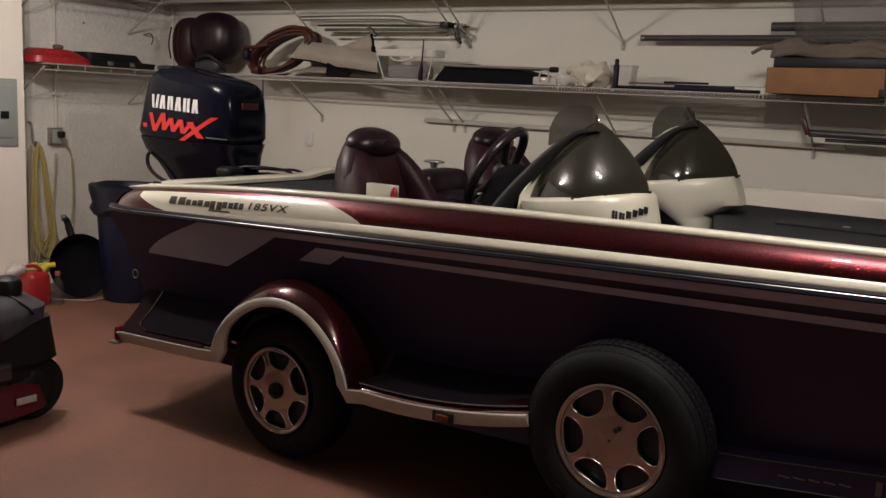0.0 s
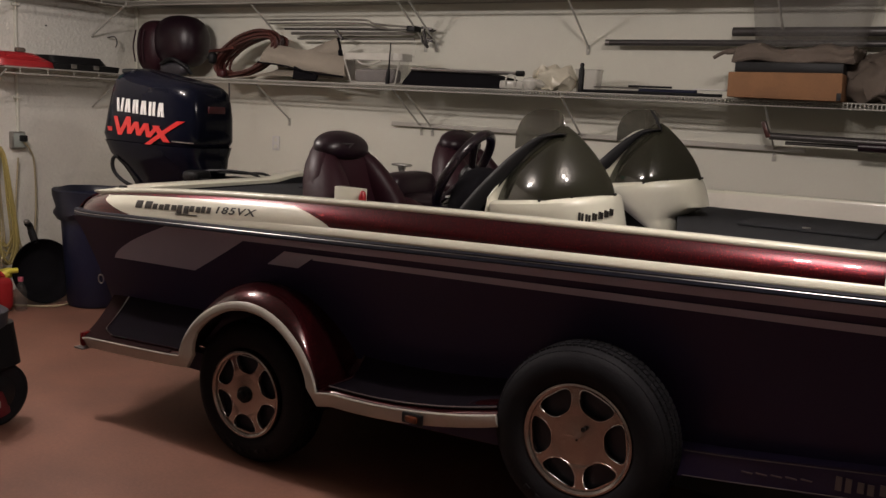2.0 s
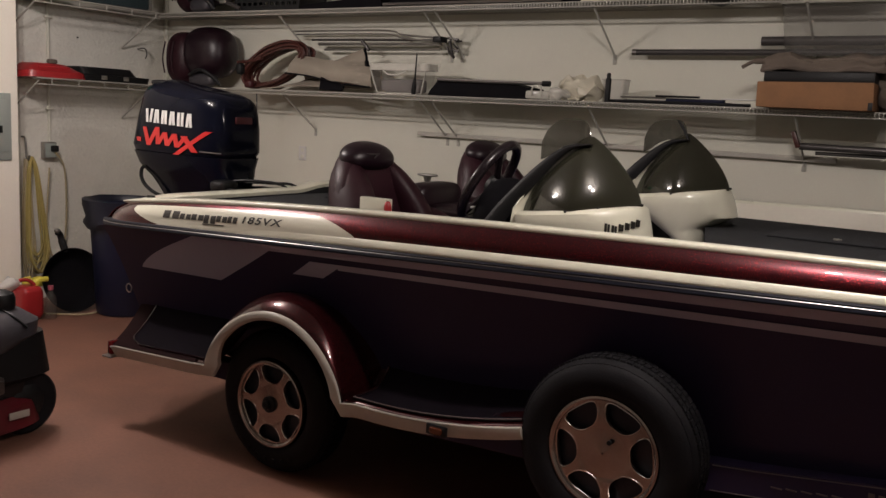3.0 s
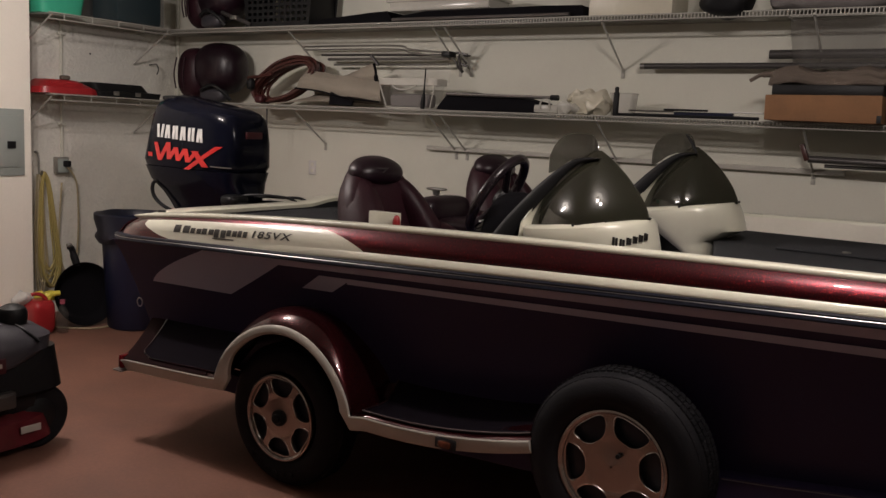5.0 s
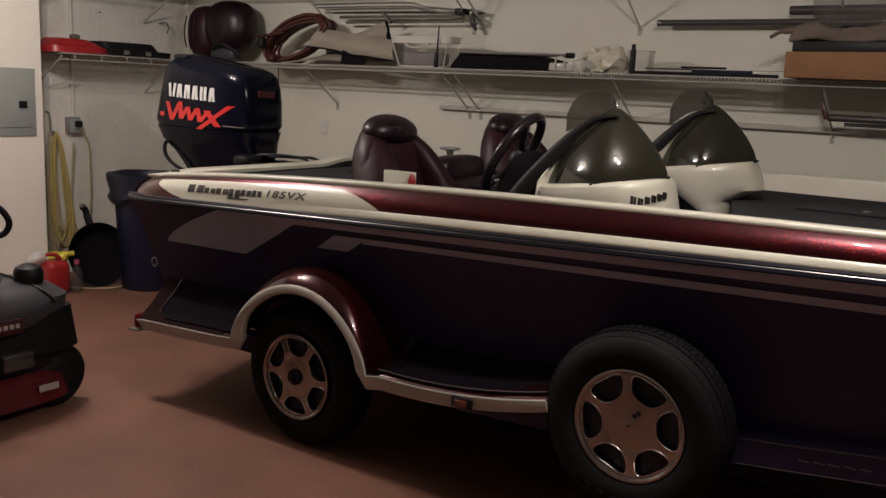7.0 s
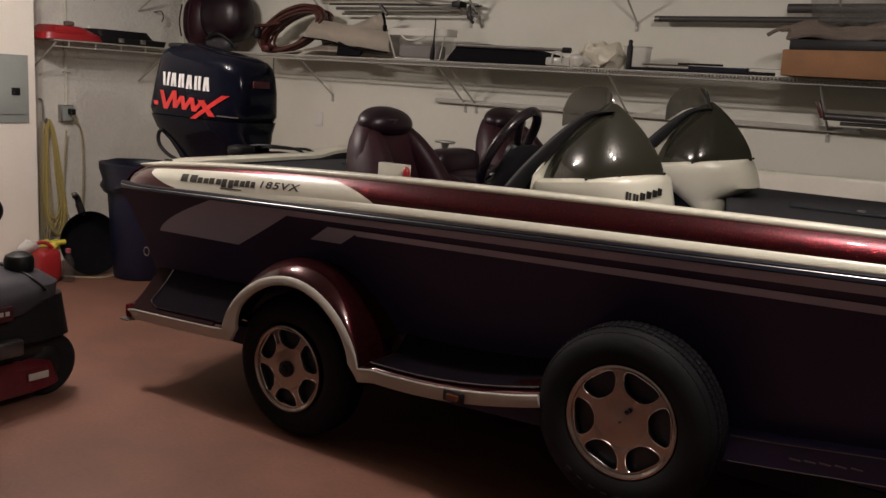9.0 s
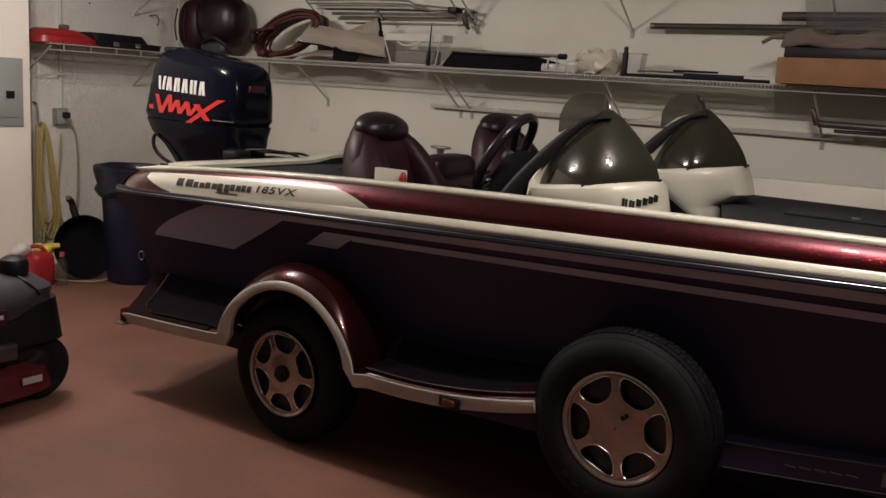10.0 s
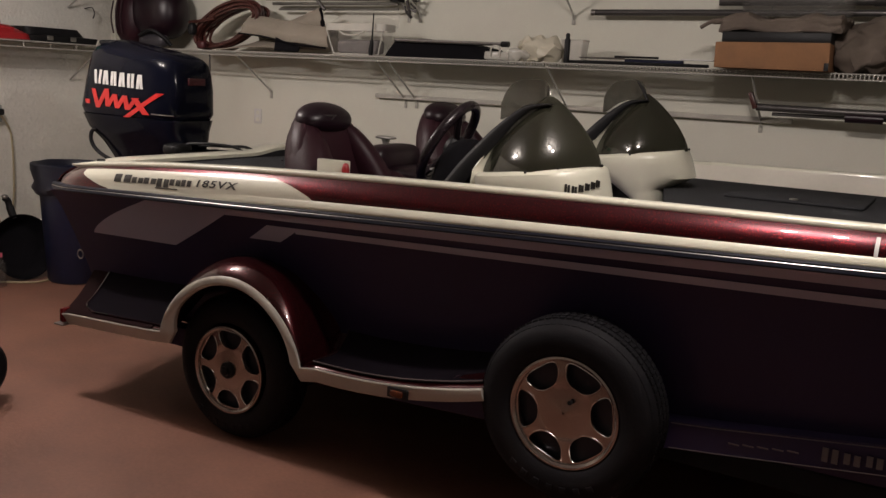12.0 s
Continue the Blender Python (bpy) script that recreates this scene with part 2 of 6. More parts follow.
M_BULB = glow("lit_bulb", (1.0, 0.80, 0.56), 45.0)
M_DOOR = paint("garage_door_paint", (0.55, 0.53, 0.49), 0.6, vary=0.05, bump=0.1)

# ---------------------------------------------------------------- mesh helpers
BASE = {}


def finish(name, bm, material, angle=38):
    bmesh.ops.recalc_face_normals(bm, faces=bm.faces)
    for f in bm.faces:
        f.smooth = True
    for e in bm.edges:
        if len(e.link_faces) == 2 and e.calc_face_angle(0) > radians(angle):
            e.smooth = False
    me = bpy.data.meshes.new(name)
    bm.to_mesh(me)
    bm.free()
    me.materials.append(material)
    return me


def thing(name, base, label, category, group="", kind=""):
    ob = new(name)
    ob.empty_display_size = 0.1
    ob.location = base
    BASE[ob] = Matrix.Translation(base)
    return tagged(ob, label, category, group, kind)


def part(name, bm, material, parent, label="", kind=""):
    ob = new(name, bm if isinstance(bm, bpy.types.Mesh) else finish(name, bm, material))
    ob.parent = parent
    ob.matrix_parent_inverse = BASE.get(parent, Matrix()).inverted()
    return tagged(ob, label, kind=kind)


def solo(name, bm, material, label, category="", group="", kind=""):
    return tagged(new(name, finish(name, bm, material)), label, category, group, kind)


def joined(*bms):
    out = bmesh.new()
    for b in bms:
        me = bpy.data.meshes.new("tmp")
        b.to_mesh(me)
        b.free()
        out.from_mesh(me)
        bpy.data.meshes.remove(me)
    return out


def moved(bm, m):
    bmesh.ops.transform(bm, matrix=m, verts=bm.verts)
    return bm


def box(x0, x1, y0, y1, z0, z1, bevel=0.0, seg=2):
    bm = bmesh.new()
    bmesh.ops.create_cube(bm, size=1)
    for v in bm.verts:
        v.co = Vector(((x0 + x1) / 2 + v.co.x * (x1 - x0), (y0 + y1) / 2 + v.co.y * (y1 - y0), (z0 + z1) / 2 + v.co.z * (z1 - z0)))
    if bevel:
        bmesh.ops.bevel(bm, geom=bm.edges[:], offset=bevel, segments=seg, affect="EDGES", profile=0.5)
    return bm


def loft(rings, close=True, caps=True, cyclic=False):
    """Skin between rings of equally many points. close: each ring is closed."""
    bm = bmesh.new()
    rows = [[bm.verts.new(p) for p in ring] for ring in rings]
    k = len(rows[0])
    pairs = list(zip(rows, rows[1:])) + ([(rows[-1], rows[0])] if cyclic else [])
    for a, b in pairs:
        for i in range(k if close else k - 1):
            j = (i + 1) % k
            bm.faces.new((a[i], a[j], b[j], b[i]))
    if caps and close and not cyclic:
        bm.faces.new(rows[0][::-1])
        bm.faces.new(rows[-1])
    return bm


def tube(path, r, seg=8, caps=True, cyclic=False):
    """A round bar along a path; r may be a number or one per point."""
    pts = [Vector(p) for p in path]
    rings = []
    up = None
    for i, p in enumerate(pts):
        a = pts[i - 1] if (i or cyclic) else p
        b = pts[(i + 1) % len(pts)] if (i < len(pts) - 1 or cyclic) else p
        d = (b - a).normalized()
        if up is None:
            up = d.orthogonal().normalized()
        up = (up - d * up.dot(d)).normalized()
        side = d.cross(up)
        rad = r[i] if isinstance(r, (list, tuple)) else r
        rings.append([p + rad * (math.cos(2 * math.pi * k / seg) * up + math.sin(2 * math.pi * k / seg) * side) for k in range(seg)])
    return loft(rings, True, caps, cyclic)


def curve(points, n=8):
    """Smooth path through control points (Catmull-Rom)."""
    p = [Vector(points[0])] + [Vector(q) for q in points] + [Vector(points[-1])]
    out = []
    for i in range(1, len(p) - 2):
        for k in range(n):
            t = k / n
            a, b, c, d = p[i - 1], p[i], p[i + 1], p[i + 2]
            out.append(0.5 * ((2 * b) + (c - a) * t + (2 * a - 5 * b + 4 * c - d) * t * t + (3 * b - a - 3 * c + d) * t ** 3))
    out.append(Vector(points[-1]))
    return out


def lathe(profile, axis="z", center=(0, 0, 0), seg=32, caps=True):
    """Turned body; profile is a list of (radius, height along the axis)."""
    rings = []
    for r, h in profile:
        ring = []
        for k in range(seg):
            a = 2 * math.pi * k / seg
            u, v = r * math.cos(a), r * math.sin(a)
            ring.append(Vector(center) + Vector({"z": (u, v, h), "y": (u, h, v), "x": (h, u, v)}[axis]))
        rings.append(ring)
    return loft(rings, True, caps)


def plate(outline, y0, y1, holes=()):
    """Flat plate in the x-z plane from y0 to y1 with holes through it."""
    bm = bmesh.new()
    edges = []
    for loop in (outline, *holes):
        vs = [bm.verts.new((x, y0, z)) for x, z in loop]
        edges += [bm.edges.new((vs[i], vs[(i + 1) % len(vs)])) for i in range(len(vs))]
    bmesh.ops.triangle_fill(bm, use_beauty=True, use_dissolve=False, edges=edges)
    got = bmesh.ops.extrude_face_region(bm, geom=bm.faces[:])
    for v in got["geom"]:
        if isinstance(v, bmesh.types.BMVert):
            v.co.y = y1
    return bm


def superbox(cx, cy, cz, a, b, c, e=0.35, nu=28, nv=16, shape=None):
    """Soft box (superellipsoid) with half sizes a, b, c."""
    def pw(v, k):
        return math.copysign(abs(v) ** k, v)
    rings = []
    for j in range(1, nv):
        ph = -math.pi / 2 + math.pi * j / nv
        ring = []
        for i in range(nu):
            th = 2 * math.pi * i / nu
            p = Vector((a * pw(math.cos(ph), e) * pw(math.cos(th), e), b * pw(math.cos(ph), e) * pw(math.sin(th), e), c * pw(math.sin(ph), e)))
            if shape:
                p = shape(p)
            ring.append(p + Vector((cx, cy, cz)))
        rings.append(ring)
    return loft(rings)


def sheet(f, nu, nv, thick=0.0):
    """Surface f(u, v), u and v from 0 to 1, thickened along its normals."""
    bm = bmesh.new()
    g = [[bm.verts.new(f(i / nu, j / nv)) for j in range(nv + 1)] for i in range(nu + 1)]
    for i in range(nu):
        for j in range(nv):
            bm.faces.new((g[i][j], g[i + 1][j], g[i + 1][j + 1], g[i][j + 1]))
    if thick:
        bm.normal_update()
        bmesh.ops.solidify(bm, geom=bm.faces[:], thickness=thick)
    return bm


def crumple(bm, amount, freq, seed=0.0):
    for v in bm.verts:
        v.co += amount * Vector((noise.noise(v.co * freq + Vector((seed, 0, 0))), noise.noise(v.co * freq + Vector((0, seed + 7, 0))), noise.noise(v.co * freq + Vector((0, 3, seed)))))
    return bm

# ---------------------------------------------------------------- the garage
X0, X1, Y0, Y1, ZC = -6.45, 3.6, -3.2, 5.30, 2.78


def structure(name, bm, material, label):
    return solo(name, bm, material, label, kind="structure")


structure("floor", box(X0 - 0.2, X1 + 0.2, Y0 - 0.2, Y1 + 0.2, -0.15, 0.0), M_FLOOR, "terracotta red painted concrete garage floor with scuffs")
structure("ceiling", box(X0 - 0.2, X1 + 0.2, Y0 - 0.2, Y1 + 0.2, ZC, ZC + 0.15), M_CEIL, "plain white painted garage ceiling")
structure("wall_north", box(X0, X1, Y1, Y1 + 0.18, 0, ZC), M_WALL, "off-white painted garage wall behind the shelves")
structure("wall_west", box(X0 - 0.18, X0, 3.0, Y1 + 0.18, 0, ZC), M_ROUGH, "rough plastered white block wall")
structure("wall_west_inner", box(X0, -6.05, Y0, 3.692, 0, ZC), M_DRYWALL, "smooth cream drywall standing proud of the block wall")
structure("wall_east", box(X1, X1 + 0.18, Y0, Y1 + 0.18, 0, ZC), M_WALL, "plain off-white garage wall")
structure("wall_south", box(X0, X1, Y0 - 0.18, Y0, 0, ZC), M_DOOR, "plain light garage wall")
structure("baseboard", box(-6.05, -6.038, Y0, 3.692, 0, 0.09, 0.004), M_DRYWALL, "low cream baseboard on the drywall")

for fx in (-4.29, -0.56):
    fixture = thing("ceiling_light", (fx, LAMP_Y, ZC), "white ceiling light with two lit bare bulbs", "ceiling light", "ceiling lights")
    part("base", lathe([(0.10, ZC), (0.10, ZC - 0.02), (0.07, ZC - 0.035)], center=(fx, LAMP_Y, 0)), M_WIRE, fixture)
    for s in (-0.13, 0.13):
        part("arm", tube([(fx + s * 0.3, LAMP_Y, ZC - 0.02), (fx + s * 0.8, LAMP_Y, ZC - 0.05), (fx + s, LAMP_Y, ZC - 0.08)], 0.016), M_WIRE, fixture)
        part("bulb", lathe([(0.012, ZC - 0.07), (0.018, ZC - 0.08), (0.03, ZC - 0.10), (0.026, LAMP_Z + 0.05), (0.01, LAMP_Z + 0.042)], center=(fx + s, LAMP_Y, 0), seg=16), M_BULB, fixture, "lit warm bulb")

# ---------------------------------------------------------------- wire shelves


def back_shelf(z, x0, x1, yf, yb, brackets):
    sh = thing("wire_shelf", (x0, yb, z), "long white coated wire shelf fixed along the wall", "shelf", "wire shelves")
    part("front_rod", tube([(x0, yf, z), (x1, yf, z)], 0.004), M_WIRE, sh)
    part("lip_rod", tube([(x0, yf, z - 0.028), (x1, yf, z - 0.028)], 0.0036), M_WIRE, sh)
    part("back_rod", tube([(x0, yb - 0.01, z - 0.004), (x1, yb - 0.01, z - 0.004)], 0.004), M_WIRE, sh)
    part("middle_rod", tube([(x0, (yf + yb) / 2, z - 0.007), (x1, (yf + yb) / 2, z - 0.007)], 0.003), M_WIRE, sh)
    bm = bmesh.new()
    n = int((x1 - x0) / 0.0098)
    for i in range(n):
        # every second wire turns down to form the lip
        x = x0 + 0.0098 + i * 0.0098
        pts = [(yb - 0.01, z), (yf - 0.003, z + 0.001), (yf - 0.004, z - 0.029)]
        if i % 2:
            pts = [(yb - 0.01, z), (yf + 0.004, z)]
        prev = None
        for y, zz in pts:
            ring = [bm.verts.new((x + dx, y + dy, zz + dz)) for dx, dy, dz in ((-0.0027, 0, 0), (0.0027, 0, 0), (0, 0.002, 0.0035))]
            if prev:
                for k in range(3):
                    bm.faces.new((prev[k], prev[(k + 1) % 3], ring[(k + 1) % 3], ring[k]))
            prev = ring
    part("wire_deck", bm, M_WIRE, sh, kind="stuff")
    for bx in brackets:
        br = part("bracket", tube([(bx, yf + 0.01, z - 0.02), (bx, yb - 0.02, z - 0.27), (bx, yb - 0.006, z - 0.30)], 0.0065), M_WIRE, sh, "white diagonal support bracket")
        part("foot", box(bx - 0.012, bx + 0.012, yb - 0.008, yb - 0.001, z - 0.33, z - 0.27, 0.003), M_WIRE, br)
    return sh


SH, ST = 1.735, 2.312
YF = 4.90
back_shelf(SH, X0 + 0.01, 1.6, YF, Y1, (-4.65, -3.42, -3.33, -2.2, -1.03, 0.15))
back_shelf(ST, X0 + 0.01, 1.6, YF, Y1, (-4.72, -3.42, -3.33, -2.21, -1.03, 0.15))


def side_shelf(z, y0, y1, xf):
    sh = thing("wire_shelf", (X0, y0, z), "short white coated wire shelf on the block wall", "shelf", "wire shelves")
    part("front_rod", tube([(xf, y0, z), (xf, y1, z)], 0.0045), M_WIRE, sh)
    part("lip_rod", tube([(xf, y0, z - 0.045), (xf, y1, z - 0.045)], 0.0045), M_WIRE, sh)
    part("back_rod", tube([(X0 + 0.01, y0, z), (X0 + 0.01, y1, z)], 0.004), M_WIRE, sh)
    for i in range(5):
        y = y0 + 0.12 + i * (y1 - y0 - 0.16) / 4
        part("lip_post", tube([(xf, y, z), (xf, y, z - 0.045)], 0.004), M_WIRE, sh)
    bars = [tube([(X0 + 0.01, y0 + 0.01 + k * 0.0254, z - 0.004), (xf, y0 + 0.01 + k * 0.0254, z - 0.004)], 0.0027, 4) for k in range(int((y1 - y0) / 0.0254))]
    part("wire_deck", joined(*bars), M_WIRE, sh, kind="stuff")
    for y in (y0 + 0.02, y1 - 0.02):
        part("bracket", tube([(xf - 0.01, y, z - 0.02), (X0 + 0.012, y, z - 0.28)], 0.0065), M_WIRE, sh, "white diagonal support bracket")
    return sh


side_shelf(SH, 3.83, YF - 0.02, -6.03)
side_shelf(ST, 3.80, YF - 0.02, -5.98)

# ---------------------------------------------------------------- west wall fittings
pn = thing("electrical_panel", (-6.05, 3.42, 1.38), "grey enamelled breaker panel on cream drywall", "electrical panel")
part("cover", box(-6.05, -6.036, 3.213, 3.634, 1.14, 1.612, 0.004), M_PANEL, pn)
part("door", box(-6.036, -6.027, 3.25, 3.598, 1.20, 1.565, 0.004), M_PANEL, pn, "flush grey panel door")
part("latch", box(-6.027, -6.018, 3.50, 3.56, 1.335, 1.385, 0.003), M_BLACK, pn, "black door latch")
part("handle", box(-6.027, -6.022, 3.30, 3.31, 1.32, 1.42, 0.001), M_STEEL, pn)
solo("wall_switch", box(-6.05, -6.042, 3.06, 3.14, 1.12, 1.25, 0.004), M_CREAM, "cream wall switch plate on drywall", "switch")

cd = thing("conduit", (X0, 4.185, 1.25), "white painted conduit running up the block wall", "conduit")
part("pipe", tube([(X0 + 0.014, 4.185, 1.24), (X0 + 0.014, 4.185, ZC)], 0.013), M_WALL, cd)
for z in (1.5, 2.2):
    part("strap", box(X0, X0 + 0.03, 4.155, 4.215, z, z + 0.02, 0.004), M_WALL, cd)
ot = thing("outlet_box", (X0, 4.17, 1.19), "grey metal outlet box with a black plug", "outlet")
part("box", box(X0, X0 + 0.05, 4.115, 4.225, 1.12, 1.25, 0.006), M_STEEL, ot)
part("face", box(X0 + 0.05, X0 + 0.054, 4.125, 4.215, 1.13, 1.24, 0.002), M_PANEL, ot)
part("plug", superbox(X0 + 0.075, 4.19, 1.20, 0.028, 0.022, 0.024), M_BLACK, ot, "black plug")
op = thing("outlet_plate", (-4.78, Y1, 1.26), "cream duplex outlet plate on the wall", "outlet")
part("plate", box(-4.82, -4.745, Y1 - 0.008, Y1, 1.205, 1.317, 0.004), M_LETW, op)
for z in (1.235, 1.287):
    part("socket", lathe([(0.016, Y1 - 0.0105), (0.016, Y1 - 0.007)], "y", (-4.782, 0, z), 16), M_WALL, op)
solo("wall_hook", tube(curve([(X0 + 0.005, 3.96, 1.29), (X0 + 0.05, 3.96, 1.27), (X0 + 0.06, 3.96, 1.14), (X0 + 0.09, 3.96, 1.12), (X0 + 0.1, 3.96, 1.15)], 6), 0.008), M_STEEL, "rusty steel wall hook holding cords", "hook")


def hung_loops(name, material, label, y, z, n, drop, spread, r, seed, x=X0 + 0.07):
    rnd = random.Random(seed)
    cord = thing(name, (x, y, z), label, "cord")
    for k in range(n):
        w = spread * rnd.uniform(0.5, 1.1)
        d = drop * rnd.uniform(0.86, 1.05)
        o = rnd.uniform(-0.02, 0.02)
        xx = x + rnd.uniform(-0.025, 0.03)
        pts = [(xx, y + 0.3 * o, z + 0.02), (xx + 0.01, y + 0.5 * o + w * 0.30, z - d * 0.10), (xx, y + o + w * 0.75, z - d * 0.5), (xx, y + o + w, z - d * 0.82), (xx, y + o + 0.45 * w, z - d), (xx, y + o - 0.25 * w, z - d * 0.85), (xx, y + o - 0.30 * w, z - d * 0.5), (xx + 0.01, y + 0.5 * o - 0.25 * w, z - d * 0.12), (xx, y + 0.3 * o, z + 0.02)]
        part("loop", tube(curve(pts, 6), r, 6), material, cord)
    return cord


hung_loops("extension_cord", M_YELLOW, "yellow extension cord looped on a wall hook", 3.985, 1.12, 15, 0.86, 0.125, 0.0065, 3)
hung_loops("garden_hose", M_TANHOSE, "thin pale tan hose looped on the same wall hook", 3.95, 1.10, 4, 0.90, 0.075, 0.006, 8)
solo("tan_cord", tube(curve([(X0 + 0.08, 4.19, 1.17), (X0 + 0.07, 4.24, 1.12), (X0 + 0.05, 4.29, 1.02), (X0 + 0.05, 4.30, 0.72), (X0 + 0.06, 4.27, 0.45), (X0 + 0.05, 4.20, 0.30), (X0 + 0.06, 4.12, 0.55), (X0 + 0.06, 4.15, 1.05)], 8), 0.007), M_TANHOSE, "tan cord hanging from the outlet", "cord")

# ---------------------------------------------------------------- clutter on the floor by the west wall
bn = thing("waste_bin", (-5.62, 4.25, 0), "navy plastic waste bin with a black liner", "bin")
part("body", lathe([(0.20, 0.005), (0.21, 0.02), (0.255, 0.80), (0.265, 0.80), (0.265, 0.83), (0.25, 0.83), (0.235, 0.6), (0.19, 0.03)], center=(-5.62, 4.27, 0), seg=40), M_NAVY, bn)
def liner_ring(r, z, wave, seed):
    """Ring of the folded liner with slack folds at its lower hem."""
    out = []
    for k in range(72):
        a = 2 * math.pi * k / 72
        f = noise.noise(Vector((1.6 * math.cos(a), 1.6 * math.sin(a), seed)))
        out.append(Vector((-5.62 + (r + 0.5 * wave * f) * math.cos(a), 4.27 + (r + 0.5 * wave * f) * math.sin(a), z + wave * f)))
    return out


part("liner", loft([liner_ring(0.275, 0.66, 0.11, 1.0), liner_ring(0.300, 0.70, 0.09, 1.0), liner_ring(0.288, 0.76, 0.04, 1.5), liner_ring(0.300, 0.82, 0.02, 2.0), liner_ring(0.298, 0.862, 0.012, 2.5), liner_ring(0.28, 0.872, 0.012, 2.5), liner_ring(0.255, 0.84, 0.02, 3.0), liner_ring(0.235, 0.66, 0.03, 3.0)], True, False), M_BAGK, bn, "black liner folded over the rim")
part("handle", tube(curve([(-5.40, 4.10, 0.72), (-5.355, 4.05, 0.70), (-5.37, 4.05, 0.64), (-5.42, 4.10, 0.63)], 5), 0.012), M_NAVY, bn)

dp = thing("round_pan", (-5.93, 4.02, 0), "large round black pan leaning on the wall", "pan")
pan_m = pose(-5.93, 4.02, 0.235, 0, 0, 0) @ pose(0, 0, 0, 0, 78, -8)
part("dish", moved(lathe([(0.001, -0.05), (0.15, -0.05), (0.19, -0.03), (0.235, 0.05), (0.242, 0.05), (0.20, -0.045), (0.15, -0.062), (0.001, -0.062)], seg=48, caps=False), pan_m), M_FABRICK, dp)
part("hanging_eye", superbox(-5.985, 3.945, 0.612, 0.02, 0.022, 0.016, 0.8), M_STEEL, dp, "pale metal end of the handle")
part("handle", tube(curve([(-5.97, 4.0, 0.45), (-5.985, 3.985, 0.52), (-5.99, 3.97, 0.58), (-5.985, 3.945, 0.60)], 6), [0.028] * 8 + [0.024] * 11), M_BLACK, dp, "stub handle")

gc = thing("fuel_can", (-5.93, 3.66, 0), "red plastic fuel can with a yellow spout", "fuel can")
part("body", superbox(-5.90, 3.64, 0.125, 0.10, 0.085, 0.125, 0.4), M_RED, gc)
part("spout", tube(curve([(-5.88, 3.68, 0.24), (-5.87, 3.72, 0.28), (-5.86, 3.78, 0.285)], 5), [0.03] * 5 + [0.02] * 6), M_YELLOWB, gc, "yellow spout")
part("handle", tube(curve([(-5.95, 3.60, 0.22), (-5.93, 3.60, 0.28), (-5.88, 3.64, 0.29), (-5.86, 3.68, 0.25)], 6), 0.014), M_RED, gc)
bt = thing("plastic_bottle", (-5.82, 3.765, 0), "clear plastic bottle with a pink cap", "bottle")
part("body", lathe([(0.035, 0.0), (0.042, 0.01), (0.042, 0.13), (0.035, 0.17), (0.016, 0.205), (0.016, 0.22)], center=(-5.80, 3.765, 0), seg=20), M_TINTED, bt)
part("cap", lathe([(0.019, 0.215), (0.019, 0.245)], center=(-5.80, 3.765, 0), seg=16), M_PINK, bt, "pink screw cap")
solo("yellow_rag", crumple(superbox(-5.99, 3.74, 0.24, 0.06, 0.07, 0.04, 0.8), 0.04, 14), M_YELLOWB, "crumpled yellow cord bundle beside the fuel can", "cord")
solo("crumpled_paper", crumple(superbox(-5.96, 3.56, 0.27, 0.05, 0.05, 0.045, 0.8), 0.05, 15, 2.0), M_LETW, "crumpled white paper on top of the fuel can", "paper")
solo("floor_cord", tube(curve([(-5.95, 3.80, 0.008), (-5.75, 3.95, 0.008), (-5.72, 4.08, 0.008), (-5.80, 4.2, 0.008)], 8), 0.007), M_TANHOSE, "thin tan cord lying on the floor", "cord")

cc = thing("corner_conduit", (X0 + 0.05, Y1 - 0.02, 1.0), "white painted conduit in the corner of the walls", "conduit")
part("pipe", tube([(X0 + 0.06, Y1 - 0.018, 0.9), (X0 + 0.06, Y1 - 0.018, ZC)], 0.014), M_WALL, cc)
solo("coat_hook", tube(curve([(X0 + 0.01, 5.02, 2.04), (X0 + 0.10, 5.02, 2.045), (X0 + 0.13, 5.02, 2.0), (X0 + 0.11, 5.02, 1.96)], 6), 0.005), M_TUBE, "small dark hook on the block wall", "hook")
solo("wall_nail", lathe([(0.006, X0 - 0.001), (0.006, X0 + 0.008)], "x", (0, 4.45, 2.08), 10), M_BLACK, "dark nail head in the plaster", "nail")

# ---------------------------------------------------------------- the boat
YC = 3.87          # centreline
XS, XB = -3.87, 1.95  # stern and bow


def half_beam(x):
    b = 1.10
    if x < XS + 0.30:
        k = (XS + 0.30 - x) / 0.30
        b -= 0.06 * k ** 2.5
    if x > -0.4:
        k = (x + 0.4) / (XB + 0.4)
        b *= max(0.0, 1 - 0.95 * k ** 2.4)
    return max(b, 0.05)


def rail_z(x):
    return 0.9895 + 0.0365 * (x - XS) - 0.0008 * max(0, x + 0.5) ** 2


def lip_z(x):
    return 1.119 + 0.127 * (1 - math.exp(-max(-0.1, x + 3.75) / 1.27)) + 0.005 * (x + 3.75)


# cap section: (inset from the rail, height between rail and lip)
CAP = [(0.0, 0.0), (0.0, 0.10), (0.004, 0.24), (0.011, 0.50), (0.028, 0.70), (0.048, 0.84), (0.064, 0.925)]


